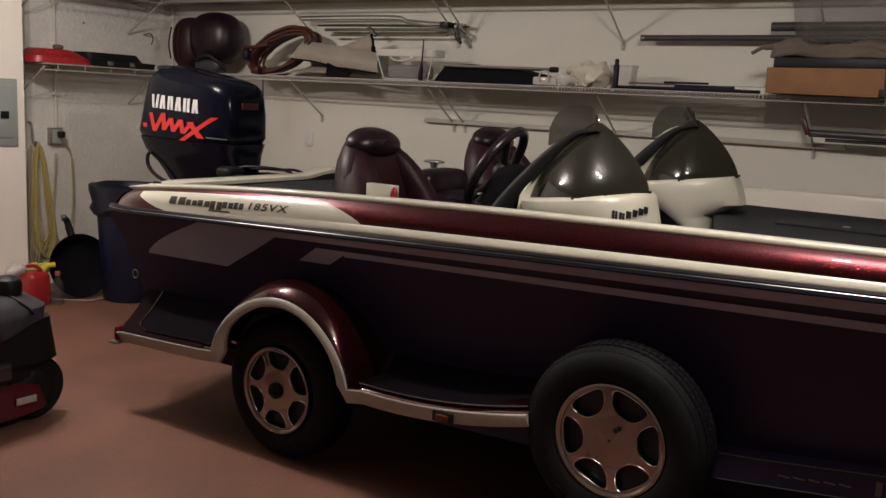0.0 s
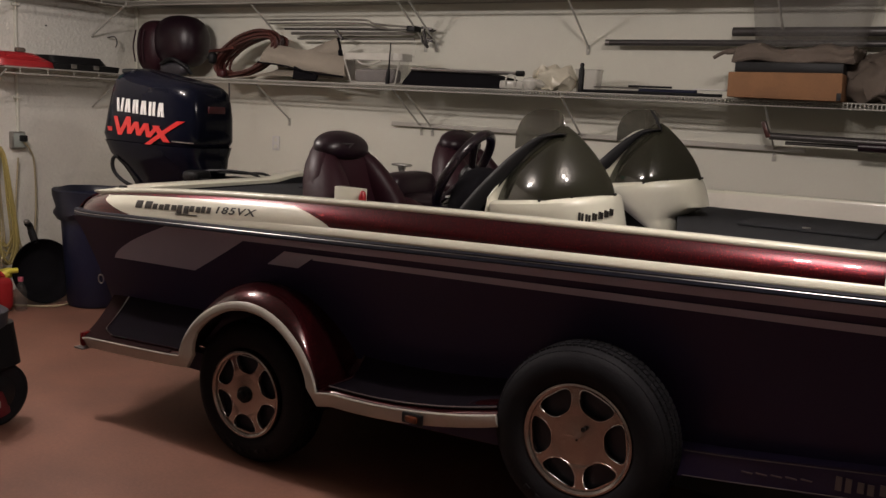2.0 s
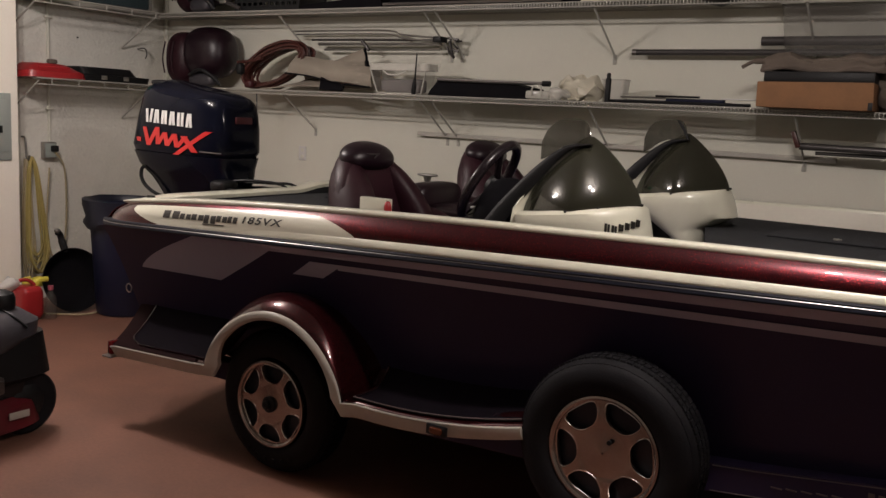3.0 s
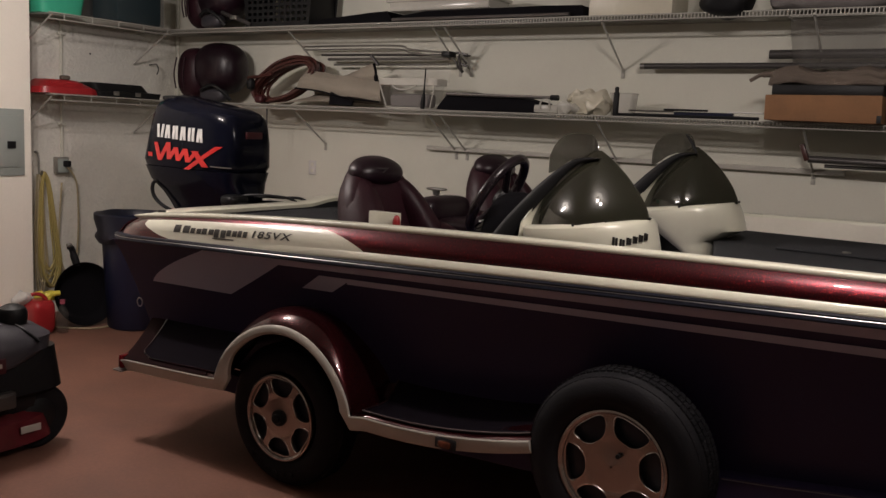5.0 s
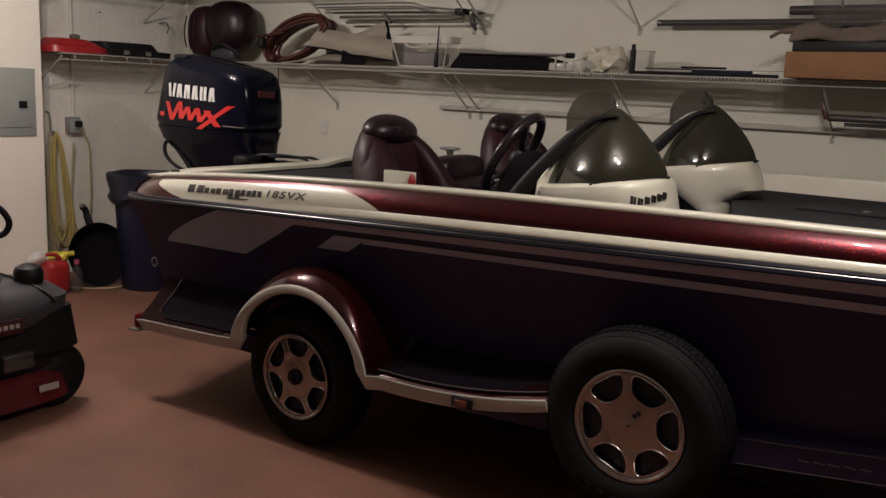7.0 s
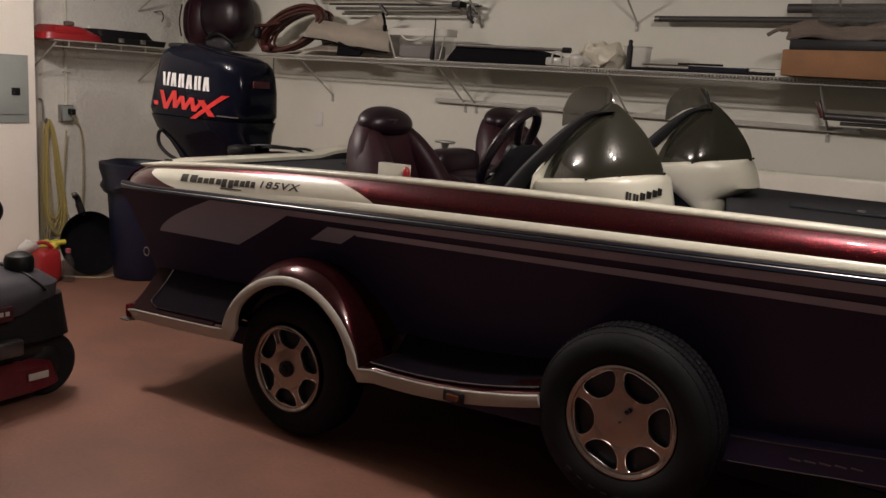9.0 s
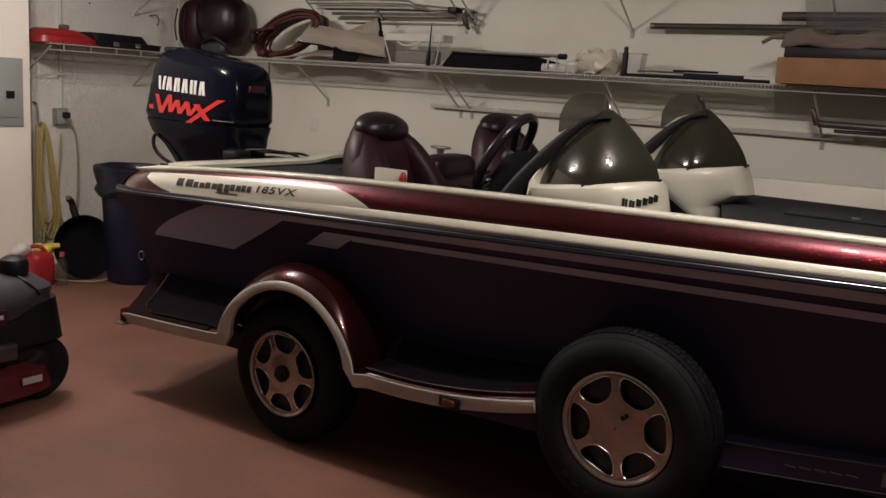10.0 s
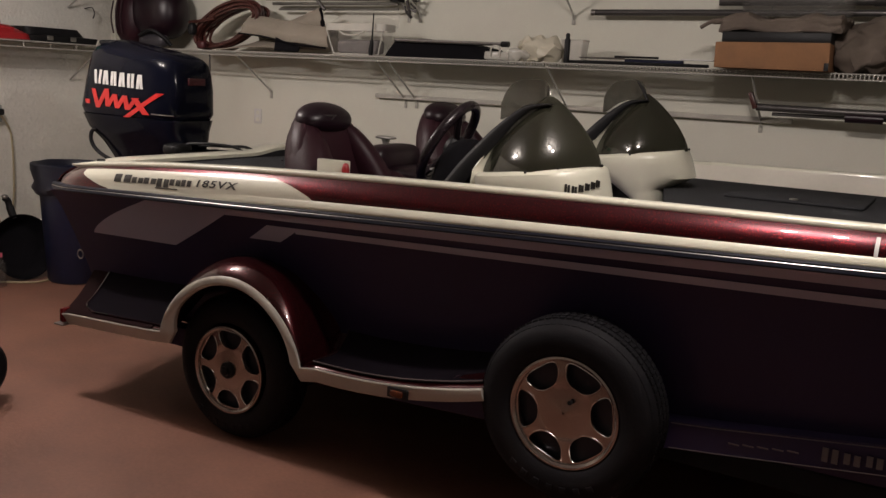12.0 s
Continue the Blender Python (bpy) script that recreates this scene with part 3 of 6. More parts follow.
def cap_point(x, v, side=-1, out=0.0):
    """Outer face of the deck cap: v 0 at the rub rail, 1 under the lip."""
    k = v * (len(CAP) - 1)
    i = max(0, min(int(k), len(CAP) - 2))
    f = k - i
    q = [CAP[max(0, min(len(CAP) - 1, i + j))] for j in (-1, 0, 1, 2)]

    def spline(n):
        p0, p1, p2, p3 = (c[n] for c in q)
        return 0.5 * (2 * p1 + (p2 - p0) * f + (2 * p0 - 5 * p1 + 4 * p2 - p3) * f * f + (3 * p1 - p0 - 3 * p2 + p3) * f ** 3)
    ins, h = spline(0), spline(1)
    b = half_beam(x) - ins + out
    rake = 0.12 * v * max(0.0, (XS + 0.40 - x) / 0.40)
    r, g = rail_z(x), lip_z(x)
    return Vector((x + rake, YC + side * b, r + (g - r) * h + out * 0.4))


def hull_point(x, v, side=-1, out=0.0):
    """Hull side: v 0 under the rub rail, 1 at the chine."""
    b = half_beam(max(x, XS + 0.30))
    zt = rail_z(x) - 0.009
    zb = 0.43 + 0.45 * max(0, (x + 0.2) / 2.2) ** 2
    bt = b - 0.035
    bb = b * 0.815
    w = v ** 0.72
    rake = 0.15 * v * max(0.0, (XS + 0.45 - x) / 0.45)
    return Vector((x + rake, YC + side * (bt + (bb - bt) * w + out), zt + (zb - zt) * v))


def stations(n, x0=XS, x1=XB):
    return [x0 + (x1 - x0) * i / n for i in range(n + 1)]


boat = thing("bass_boat", (YC * 0 - 1.0, YC, 0.3), "burgundy and white fibreglass bass boat on its trailer", "boat")

# hull shell: keel to rail on both sides, closed at the transom
rings = []
for x in stations(56):
    ring = []
    for side in (-1, 1):
        col = [hull_point(x, j / 10, side) for j in range(11)]
        chine = hull_point(x, 1, side)
        keel = Vector((x, YC, 0.24 + 0.62 * max(0, (x + 0.1) / 2.05) ** 2.2))
        col += [chine.lerp(keel, k) for k in (0.06, 0.5)]
        if side == -1:
            ring += col + [keel]
        else:
            ring += col[::-1]
    rings.append(ring)
hull = part("hull", loft(rings), M_HULL, boat, "dark burgundy metal-flake hull side")

for side in (-1, 1):
    part("deck_cap", sheet(lambda u, v: cap_point(XS + (XB - XS) * u, v, side), 80, 18, 0.004), M_FLAKE, boat, "burgundy metal-flake deck cap")
    rr = [[cap_point(x, 0, side, 0.0) + Vector((0, side * a, c)) for a, c in ((0.0, 0.027), (0.010, 0.025), (0.014, 0.019), (0.011, 0.012), (0.015, 0.005), (0.016, -0.001), (0.010, -0.006), (-0.03, -0.009), (-0.03, 0.027))] for x in stations(60)]
    rail = part("rub_rail", loft(rr), M_RAIL, boat, "navy rubber rub rail")
    ins = [[cap_point(x, 0, side) + Vector((0, side * (0.012 + 0.002 * math.cos(a)), 0.012 + 0.002 * math.sin(a))) for a in (0, 1.57, 3.14, 4.71)] for x in stations(60)]
    part("bright_insert", loft(ins), M_CHROME, rail, "bright metal strip")
    def band_point(u, v):
        x = XS + 0.36 + (XB - XS - 0.36) * u
        grow = min(1.0, 0.15 + (x - XS - 0.36) / 0.35)
        return cap_point(x, 0.185 + v * (0.215 + 0.05 * u) * grow, side, 0.002 + 0.009 * max(0.0, min(1.0, (x + 2.9) / 0.8)) * math.sin(math.pi * v) ** 0.7)
    band = sheet(band_point, 80, 14, 0.002)
    part("white_band", band, M_WHITE, boat, "white gelcoat band above the rub rail")
    lip = [[Vector((x, YC + side * (half_beam(x) - 0.062 - i * min(1, 0.15 + (x - XS - 0.115) / 0.2)), lip_z(x) - 0.008 + (h + 0.008) * min(1, 0.15 + (x - XS - 0.115) / 0.2))) for i, h in ((-0.006, -0.020), (-0.0085, -0.012), (-0.008, -0.005), (-0.0055, -0.0005), (-0.001, 0.0025), (0.006, 0.0045), (0.024, 0.006), (0.040, 0.003), (0.048, -0.012), (0.048, -0.05), (0.02, -0.05))] for x in stations(60, XS + 0.115)]
    part("gunwale_lip", loft(lip), M_WHITE, boat, "rounded white gunwale lip")
    for x0, x1, drop, mt, lb in ((XS + 0.24, -2.79, 0.13, M_CARPET, "grey carpeted side of the rear deck"), (-2.79, -1.12, 0.55, M_LINER, "cream inner side of the cockpit"), (-1.12, XB - 0.25, 0.11, M_LINER, "cream inner side of the front deck")):
        liner = sheet(lambda u, v: Vector((x0 + (x1 - x0) * u, YC + side * (half_beam(x0 + (x1 - x0) * u) - 0.108 - (0.03 + 0.35 * max(0, drop - 0.2)) * v), lip_z(x0 + (x1 - x0) * u) - 0.012 - drop * v)), 24, 4, 0.006)
        part("inner_liner", liner, mt, boat, lb)

# white stern panel on the cap: pointed aft, cut on the slant forward


def stern_panel(side):
    def f(u, v):
        vv = 0.28 + 0.49 * v
        a = -3.625 + 0.28 * max(0.0, (0.65 - vv) / 0.41) ** 1.5
        b = -2.47 + 0.26 * max(0.0, min(1.0, (0.83 - vv) / 0.40)) ** 0.9 + 0.10 * max(0.0, (0.42 - vv) / 0.2)
        return cap_point(a + (b - a) * u, vv, side, 0.003)
    return sheet(f, 48, 24, 0.0006)


for side in (-1, 1):
    pan = part("stern_panel", stern_panel(side), M_WHITE, boat, "white panel with dark lettering shapes")
    if side == 1:
        continue
    # dark lettering shapes: six blocks with a line below
    def blk(x0, x1, v0, v1, lean=0.0, out=0.0048):
        return sheet(lambda u, v: cap_point(x0 + (x1 - x0) * u + lean * v, v0 + (v1 - v0) * v, -1, out), 6, 5, 0.0006)
    xs = [(-3.362, 0.110, 0.45, 0.625), (-3.244, 0.072, 0.45, 0.565), (-3.166, 0.078, 0.45, 0.57), (-3.082, 0.074, 0.41, 0.57), (-3.002, 0.066, 0.45, 0.57), (-2.930, 0.058, 0.45, 0.575)]
    for x, w, v0, v1 in xs:
        t = w * 0.42
        bms = [blk(x, x + t, v0, v1), blk(x + w - t, x + w, v0, v1 - 0.01)]
        part("lettering_shape", joined(*bms), M_LETK, pan)
    part("lettering_line", blk(-3.09, -2.95, 0.385, 0.402), M_LETK, pan)


def cap_text(text, x0, height, material, parent, v0=0.465, v1=0.60):
    cu = bpy.data.curves.new("text", "FONT")
    cu.body = text
    cu.size = 1.0
    cu.space_character = 1.12
    cu.offset = 0.022
    cu.resolution_u = 3
    ob = bpy.data.objects.new("text", cu)
    me = bpy.data.meshes.new_from_object(ob)
    bpy.data.objects.remove(ob)
    bm = bmesh.new()
    bm.from_mesh(me)
    bmesh.ops.subdivide_edges(bm, edges=bm.edges[:], cuts=2)
    wide = max(v.co.x for v in bm.verts)
    tall = max(v.co.y for v in bm.verts)
    for v in bm.verts:
        s, t = v.co.x, v.co.y / tall
        v.co = cap_point(x0 + s * height / wide + 0.006 * t, v0 + (v1 - v0) * t, -1, 0.0048)
    return part("model_number", bm, material, parent, "dark grey model number 185VX")


cap_text("185VX", -2.853, 0.245, M_LETK, bpy.data.objects["stern_panel"])

# white registration marks far forward on the cap, as plain bars
for i, x in enumerate((-0.20, -0.06, 0.08, 0.22)):
    part("registration_bar", sheet(lambda u, v: cap_point(x + 0.011 * u, 0.34 + 0.42 * v, -1, 0.004), 2, 5, 0.002), M_LETW, boat, "plain white registration bar")

# taupe decals on the hull side


def decal(name, fa, fb, v0, v1, n=30):
    def f(u, v):
        vv = v0 + (v1 - v0) * v
        a, b = fa(vv), fb(vv)
        return hull_point(a + (b - a) * u, vv, -1, 0.003)
    return part(name, sheet(f, n, 10, 0.0015), M_DECAL, hull, "taupe side stripe")


decal("stripe_decal", lambda v: -3.68 + 0.5 * max(0, (0.37 - v) / 0.37) ** 1.4, lambda v: -3.05 + 0.344 * (0.34 - v) / 0.295, 0.006, 0.365)
decal("stripe_decal", lambda v: -3.05 + 0.344 * (0.34 - v) / 0.295, lambda v: 0.9, 0.006, 0.056, 60)
decal("stripe_decal", lambda v: -2.487 - 1.0 * (v - 0.096), lambda v: -2.354 - 1.04 * (v - 0.14), 0.100, 0.215)
decal("stripe_decal", lambda v: -2.34, lambda v: 0.9, 0.100, 0.140, 60)

# transom and stern deck
def transom_z(y):
    """Top of the transom cap: level, low at the near corner and rising past the motor well."""
    k = max(0.0, min(1.0, (y - 4.0) / 0.25))
    return 1.138 + 0.028 * k * k * (3 - 2 * k) - 0.026 * max(0.0, (3.10 - y) / 0.25) ** 1.5


acr = [YC + 0.985 * (-1 + 2 * i / 32) for i in range(33)]
part("transom_cap", loft([[Vector((XS + 0.085 + dx, y, transom_z(y) + dz)) for dx, dz in ((0.03, -0.14), (0.01, -0.045), (0.022, -0.012), (0.07, 0.0), (0.135, -0.004), (0.152, -0.012), (0.155, -0.030), (0.12, -0.05))] for y in acr]), M_WHITE, boat, "white rounded transom cap")
part("transom_carpet", loft([[Vector((XS + 0.20, y, 1.03)), Vector((XS + 0.237, y, 1.03)), Vector((XS + 0.237, y, transom_z(y) - 0.032)), Vector((XS + 0.20, y, transom_z(y) - 0.032))] for y in acr[1:-1]]), M_CARPET, boat, "grey carpet below the transom cap")
part("stern_face", sheet(lambda u, v: cap_point(XS, v, -1).lerp(cap_point(XS, v, 1), u) + Vector((-0.02 + 0.03 * v * v, 0, 0)), 12, 8, 0.006), M_FLAKE, boat, "burgundy stern face")
for side in (-1, 1):
    part("stern_corner", loft([[cap_point(XS, k / 8, side, -0.002) + Vector((dx * (1 - (k / 8) ** 2 * 0.6), -side * dy, 0)) for k in range(9)] for dx, dy in ((0.06, 0.0), (0.02, 0.003), (-0.02, 0.03), (-0.022, 0.12))], False, False), M_FLAKE, boat, "burgundy rounded stern corner")
    part("deck_light", superbox(XS + 0.24, YC + side * 0.95, 1.132, 0.022, 0.012, 0.012), M_BLACK, boat)


def deck(name, x0, x1, z, material, label, inset=0.18, n=30):
    rg = []
    for x in [x0 + (x1 - x0) * i / n for i in range(n + 1)]:
        b = max(0.03, half_beam(x) - inset)
        rg.append([Vector((x, YC - b, z - 0.03)), Vector((x, YC - b, z)), Vector((x, YC, z + 0.006)), Vector((x, YC + b, z)), Vector((x, YC + b, z - 0.03))])
    return part(name, loft(rg), material, boat, label)


rear = deck("rear_deck", XS + 0.22, -2.78, 1.095, M_CARPET, "grey carpeted rear deck")


def front_deck_point(u, v):
    """Front deck: its aft edge runs back on the far side, beside the console."""
    aft = -1.03 - 0.30 * max(0.0, min(0.79, 2.95 + 1.84 * v - 3.54))
    x = aft + (1.72 - aft) * u
    b = max(0.03, half_beam(x) - 0.18)
    return Vector((x, YC + b * (2 * v - 1), 1.160 + 0.006 * (1 - abs(2 * v - 1))))


front = part("front_deck", sheet(front_deck_point, 30, 16, 0.03), M_CARPET, boat, "dark grey carpeted front deck")
deck("cockpit_floor", -2.80, -1.08, 0.62, M_CARPET, "grey carpeted cockpit floor")
part("bulkhead", box(-2.80, -2.77, YC - 0.92, YC + 0.92, 0.62, 1.085, 0.006), M_CARPET, boat)
part("bulkhead", box(-1.03, -1.0, YC - 0.92, YC + 0.92, 0.62, 1.125, 0.006), M_CARPET, boat)
for hx, hy, hw, hl in ((-0.62, 3.20, 0.22, 0.42), (-0.10, 3.45, 0.25, 0.50), (-0.62, 4.25, 0.25, 0.45), (0.55, 3.80, 0.4, 0.45)):
    lid = part("hatch_lid", box(hx - hl / 1.6, hx + hl / 1.6, hy - hw, hy + hw, 1.166, 1.178, 0.006), M_CARPET, front, "carpeted hatch lid")
    part("latch", lathe([(0.018, 1.178), (0.018, 1.183), (0.008, 1.184)], center=(hx, hy - hw + 0.05, 0), seg=16), M_STEEL, lid)
for hy in (3.35, 4.25):
    lid = part("hatch_lid", box(-3.40, -2.95, hy - 0.28, hy + 0.28, 1.098, 1.110, 0.006), M_CARPET, rear, "carpeted hatch lid")
    part("latch", lathe([(0.018, 1.110), (0.018, 1.115), (0.008, 1.116)], center=(-2.99, hy, 0), seg=16), M_STEEL, lid)
cl = part("cleat", superbox(-3.26, 4.83, 1.222, 0.075, 0.03, 0.010, 0.6), M_STEEL, boat, "bright fitting on the far gunwale")
part("stem", lathe([(0.02, 1.18), (0.03, 1.218)], center=(-3.26, 4.83, 0), seg=14), M_STEEL, cl)

rg = [Vector((-3.775 + 0.020 * math.cos(2 * math.pi * k / 24), hull_point(-3.70, 0.55, -1).y - 0.016, 0.653 + 0.022 * math.sin(2 * math.pi * k / 24))) for k in range(24)]
part("tie_down_ring", tube(rg, 0.0035, 7, cyclic=True), M_CHROME, boat, "small chrome ring at the stern")

# ---- seats


def bucket_seat(x, y, lean=0.10):
    st = thing("pedestal_chair", (x, y, 0.62), "burgundy vinyl bucket seat with a padded headrest", "seat", "boat seats")

    def back(p):
        k = (p.z + 0.30) / 0.60
        w = 1.0 - 0.38 * max(0, k - 0.25) ** 1.3
        return Vector((p.x - lean * k + 0.05 * (p.y / 0.27) ** 2, p.y * w, p.z))
    part("backrest", superbox(x, y, 1.14, 0.10, 0.30, 0.30, 0.72, shape=back), M_VINYL, st)
    for s in (-1, 1):
        part("side_bolster", superbox(x + 0.09, y + s * 0.225, 1.12, 0.125, 0.080, 0.27, 0.85, shape=lambda p: Vector((p.x - 0.48 * (p.z + 0.05), p.y - s * 0.34 * max(0, p.z), p.z))), M_VINYL, st, "rounded side bolster")
    hd = part("headrest", superbox(x - 0.045, y - 0.01, 1.408, 0.092, 0.168, 0.066, 0.9, shape=lambda p: Vector((p.x, p.y, p.z - 0.5 * p.y * p.y - 0.12 * p.x))), M_VINYLD, st, "padded dark headrest")
    part("badge", moved(plate([(-0.036, 0.018), (0.036, 0.018), (0, -0.022)], 0, 0.004, [[(-0.020, 0.011), (0.020, 0.011), (0, -0.010)]]), pose(x + 0.038, y - 0.075, 1.405, 12, 0, 62)), M_TUBE, hd, "dull triangular badge")
    for s in (-1, 1):
        part("arm_wing", superbox(x + 0.20, y + s * 0.27, 1.02, 0.15, 0.055, 0.13, 0.85, shape=lambda p: Vector((p.x, p.y, p.z - 0.35 * p.x))), M_VINYL, st, "low side wing")
    part("cushion", superbox(x + 0.24, y, 0.93, 0.25, 0.26, 0.085, 0.5), M_VINYL, st)
    part("base", box(x - 0.02, x + 0.42, y - 0.20, y + 0.20, 0.625, 0.86, 0.02), M_WHITE, st, "white moulded seat base")
    return st


seat = bucket_seat(-2.57, 3.37)
copy_thing(seat, Matrix.Translation((-2.52, 4.40, 0.63)))
cs = thing("centre_seat", (-2.55, YC, 0.62), "burgundy vinyl centre seat between the buckets", "seat")
part("cushion", superbox(-2.30, YC, 1.10, 0.24, 0.20, 0.075, 0.5), M_VINYLD, cs)
part("backrest", superbox(-2.56, YC, 1.17, 0.07, 0.20, 0.10, 0.5), M_VINYLD, cs)
part("base", box(-2.52, -2.10, YC - 0.19, YC + 0.19, 0.625, 1.04, 0.015), M_CARPET, cs)
ex = thing("fire_extinguisher", (-2.235, 3.05, 0.62), "small red extinguisher beside the seat", "extinguisher")
part("body", lathe([(0.001, 0.98), (0.016, 0.985), (0.017, 1.215), (0.012, 1.235), (0.006, 1.24)], center=(-2.250, 3.05, 0), seg=18, caps=False), M_RED, ex)
part("bracket", box(-2.275, -2.225, 3.03, 3.07, 0.62, 0.99, 0.006), M_BLACK, ex)
# added cream panel stands in for the pale moulding showing past the seat
sb = thing("seat_base_panel", (-2.32, 3.06, 0.64), "cream panel for the pale seat base beside the seat", "box")
part("box", box(-2.412, -2.262, 3.06, 3.10, 0.64, 1.246, 0.004), M_WHITE, sb)

# ---- consoles with smoked windscreens


def bow_side(z):
    """How far the far console reaches towards the bow at a height: it widens down to the deck, then steps in."""
    return float(np.interp(z, (1.0, 1.075, 1.135, 1.178, 1.214, 1.286), (0.162, 0.167, 0.175, 0.287, 0.272, 0.232)))


def stern_side(z):
    """Its other edge, which runs in slantwise below the windscreen."""
    return float(np.interp(z, (0.95, 1.075, 1.14, 1.205, 1.25, 1.286), (0.085, 0.058, -0.050, -0.152, -0.200, -0.215)))


def console(cx, cy, taper, dz):
    c = thing("console", (cx, cy, 0.62), "white moulded console with a smoked wrap windscreen", "console", "consoles")
    rg = []
    for z, ax, ay, k in ((0.63, 0.15, 0.14, 2.2), (0.95, 0.17, 0.16, 1.6), (1.05, 0.19, 0.185, 1.08), (1.075, 0.203, 0.193, 1.03), (1.10, 0.215, 0.20, 0.98), (1.125, 0.222, 0.205, 0.88), (1.135, 0.226, 0.208, 0.84), (1.15, 0.232, 0.215, 0.78), (1.178, 0.241, 0.222, 0.66), (1.20, 0.248, 0.228, 0.55), (1.235, 0.254, 0.233, 0.24), (1.255, 0.255, 0.233, 0.06), (1.272, 0.252, 0.230, 0.0), (1.284, 0.240, 0.216, 0.0), (1.286, 0.220, 0.20, 0.0)):
        ring = []
        for q in range(48):
            a = 2 * math.pi * q / 48
            ca, sa = math.cos(a), math.sin(a)
            ca2 = math.copysign(abs(ca) ** 0.8, ca)
            if taper < 0.1 and z > 1.0:
                ax = max(ax, 0.252) if z < 1.26 else ax
            sa2 = math.copysign(abs(sa) ** 0.85, sa)
            flare = 0.03 * max(0.0, min(1.0, (1.26 - z) / 0.08)) if taper < 0.1 and ca > 0 else 0.0
            x = cx + (ax + flare) * ca2 + max(0.0, -ca2) * taper * k
            if taper > 0.1:
                low, high = stern_side(z), min(0.19, bow_side(z))
                x = cx + low + (high - low) * (1 + ca2) / 2 + (bow_side(z) - high) * max(0.0, ca2) ** (1 + 3 * max(0.0, min(1.0, (1.25 - z) / 0.09)))
            ring.append(Vector((x, cy + ay * sa2, z + (dz + 0.030 * ca2) * max(0, min(1, (z - 1.05) / 0.2)))))
        rg.append(ring)
    part("body", loft(rg), M_WHITE, c)

    def scr(a, v, grow=0.0):
        """Windscreen bell: a is the angle from the bow side, v climbs to the peak."""
        a = radians(a)
        r = (1 - v ** 1.5) ** 0.85
        keel = 1.46 if taper > 0.1 else 1.34
        ca = math.cos(a)
        sa = math.sin(a)
        x = cx + ((0.265 if ca < 0 and taper < 0.1 else 0.243) * r + grow) * math.copysign(abs(ca) ** keel, ca) + 0.016 * v * v + 0.045 * r * abs(sa) ** 3
        y = cy + (0.219 * r + grow) * math.copysign(abs(sa) ** keel, sa)
        return Vector((x, y, dz + 1.278 + 0.030 * ca * (1 - v) + 0.292 * v))

    def smoke(u, v):
        k = 0.975 * v
        return scr((156 + 10 * k) * (2 * u - 1), k)
    ws = part("windscreen", sheet(smoke, 56, 24, 0.004), M_SMOKE, c, "dark smoked acrylic windscreen")
    for s in (-1, 1):
        def wing(u, v):
            z = 1.17 + 0.275 * v
            outer = Vector((cx - 0.242 + 0.66 * max(0.0, z - 1.262), cy + s * (0.135 - 0.04 * v), dz + z))
            return outer.lerp(scr(s * 150, 0.56 * v, 0.004) + Vector((0, 0, -0.03 * (1 - v))), 1 - (1 - u) * (1 - v ** 2.5))
        part("fairing", sheet(wing, 6, 12, 0.006), M_WHITE, c, "white windscreen fairing")
        # flat dark hood edge, broad at the dash and narrowing to the peak
        path = curve([(-0.355, 1.165, 0.040), (-0.285, 1.262, 0.036), (-0.192, 1.372, 0.029), (-0.136, 1.433, 0.024), (-0.086, 1.482, 0.018), (-0.030, 1.519, 0.012), (0.052, 1.534, 0.002)], 5)
        hood = []
        for k, q in enumerate(path):
            d = (path[min(k + 1, len(path) - 1)] - path[max(k - 1, 0)])
            d = Vector((d.x, d.y)).normalized()
            yy = cy + s * (0.112 - 0.05 * k / (len(path) - 1))
            hood.append([Vector((cx + q.x - d.y * q.z * math.cos(b), yy + 0.013 * math.sin(b), dz + q.y + d.x * q.z * math.cos(b))) for b in [2 * math.pi * m / 12 for m in range(12)]])
        part("edge_trim", loft(hood), M_BLACK, ws, "broad black hood edge")

    def lip(u, v):
        x = -0.090 - 0.101 * math.cos(math.pi * u)
        d = (x + 0.072) / (0.120 if x < -0.072 else 0.084)
        top = 1.500 + 0.126 * max(0.0, 1 - abs(d) ** 3.4) ** 0.40
        base = float(np.interp(x, (-0.191, -0.133, -0.091, 0.012), (1.462, 1.512, 1.528, 1.530)))
        return Vector((cx + x, cy + 0.005 + 0.055 * math.sin(u * math.pi) * (1 - 0.3 * v), dz + base + (max(top, base + 0.004) - base) * v))
    part("top_lip", sheet(lip, 30, 14, 0.005), M_SMOKEL, ws, "flared translucent lip")
    if dz > 0:
        part("front_edge", tube(curve([(cx - 0.03, cy - 0.01, dz + 1.622), (cx + 0.01, cy - 0.02, dz + 1.575), (cx + 0.05, cy - 0.05, dz + 1.515)], 5), [0.003 + 0.005 * math.sin(math.pi * k / 10) for k in range(11)], 8), M_BLACK, ws, "dark front edge of the lip")
    for aa in (-95, -55, 0, 55, 95):
        p = scr(aa, 0.04, 0.005)
        part("screw", superbox(p.x, p.y, p.z, 0.006, 0.006, 0.006, 1.0, 10, 6), M_BLACK, ws)
    return c


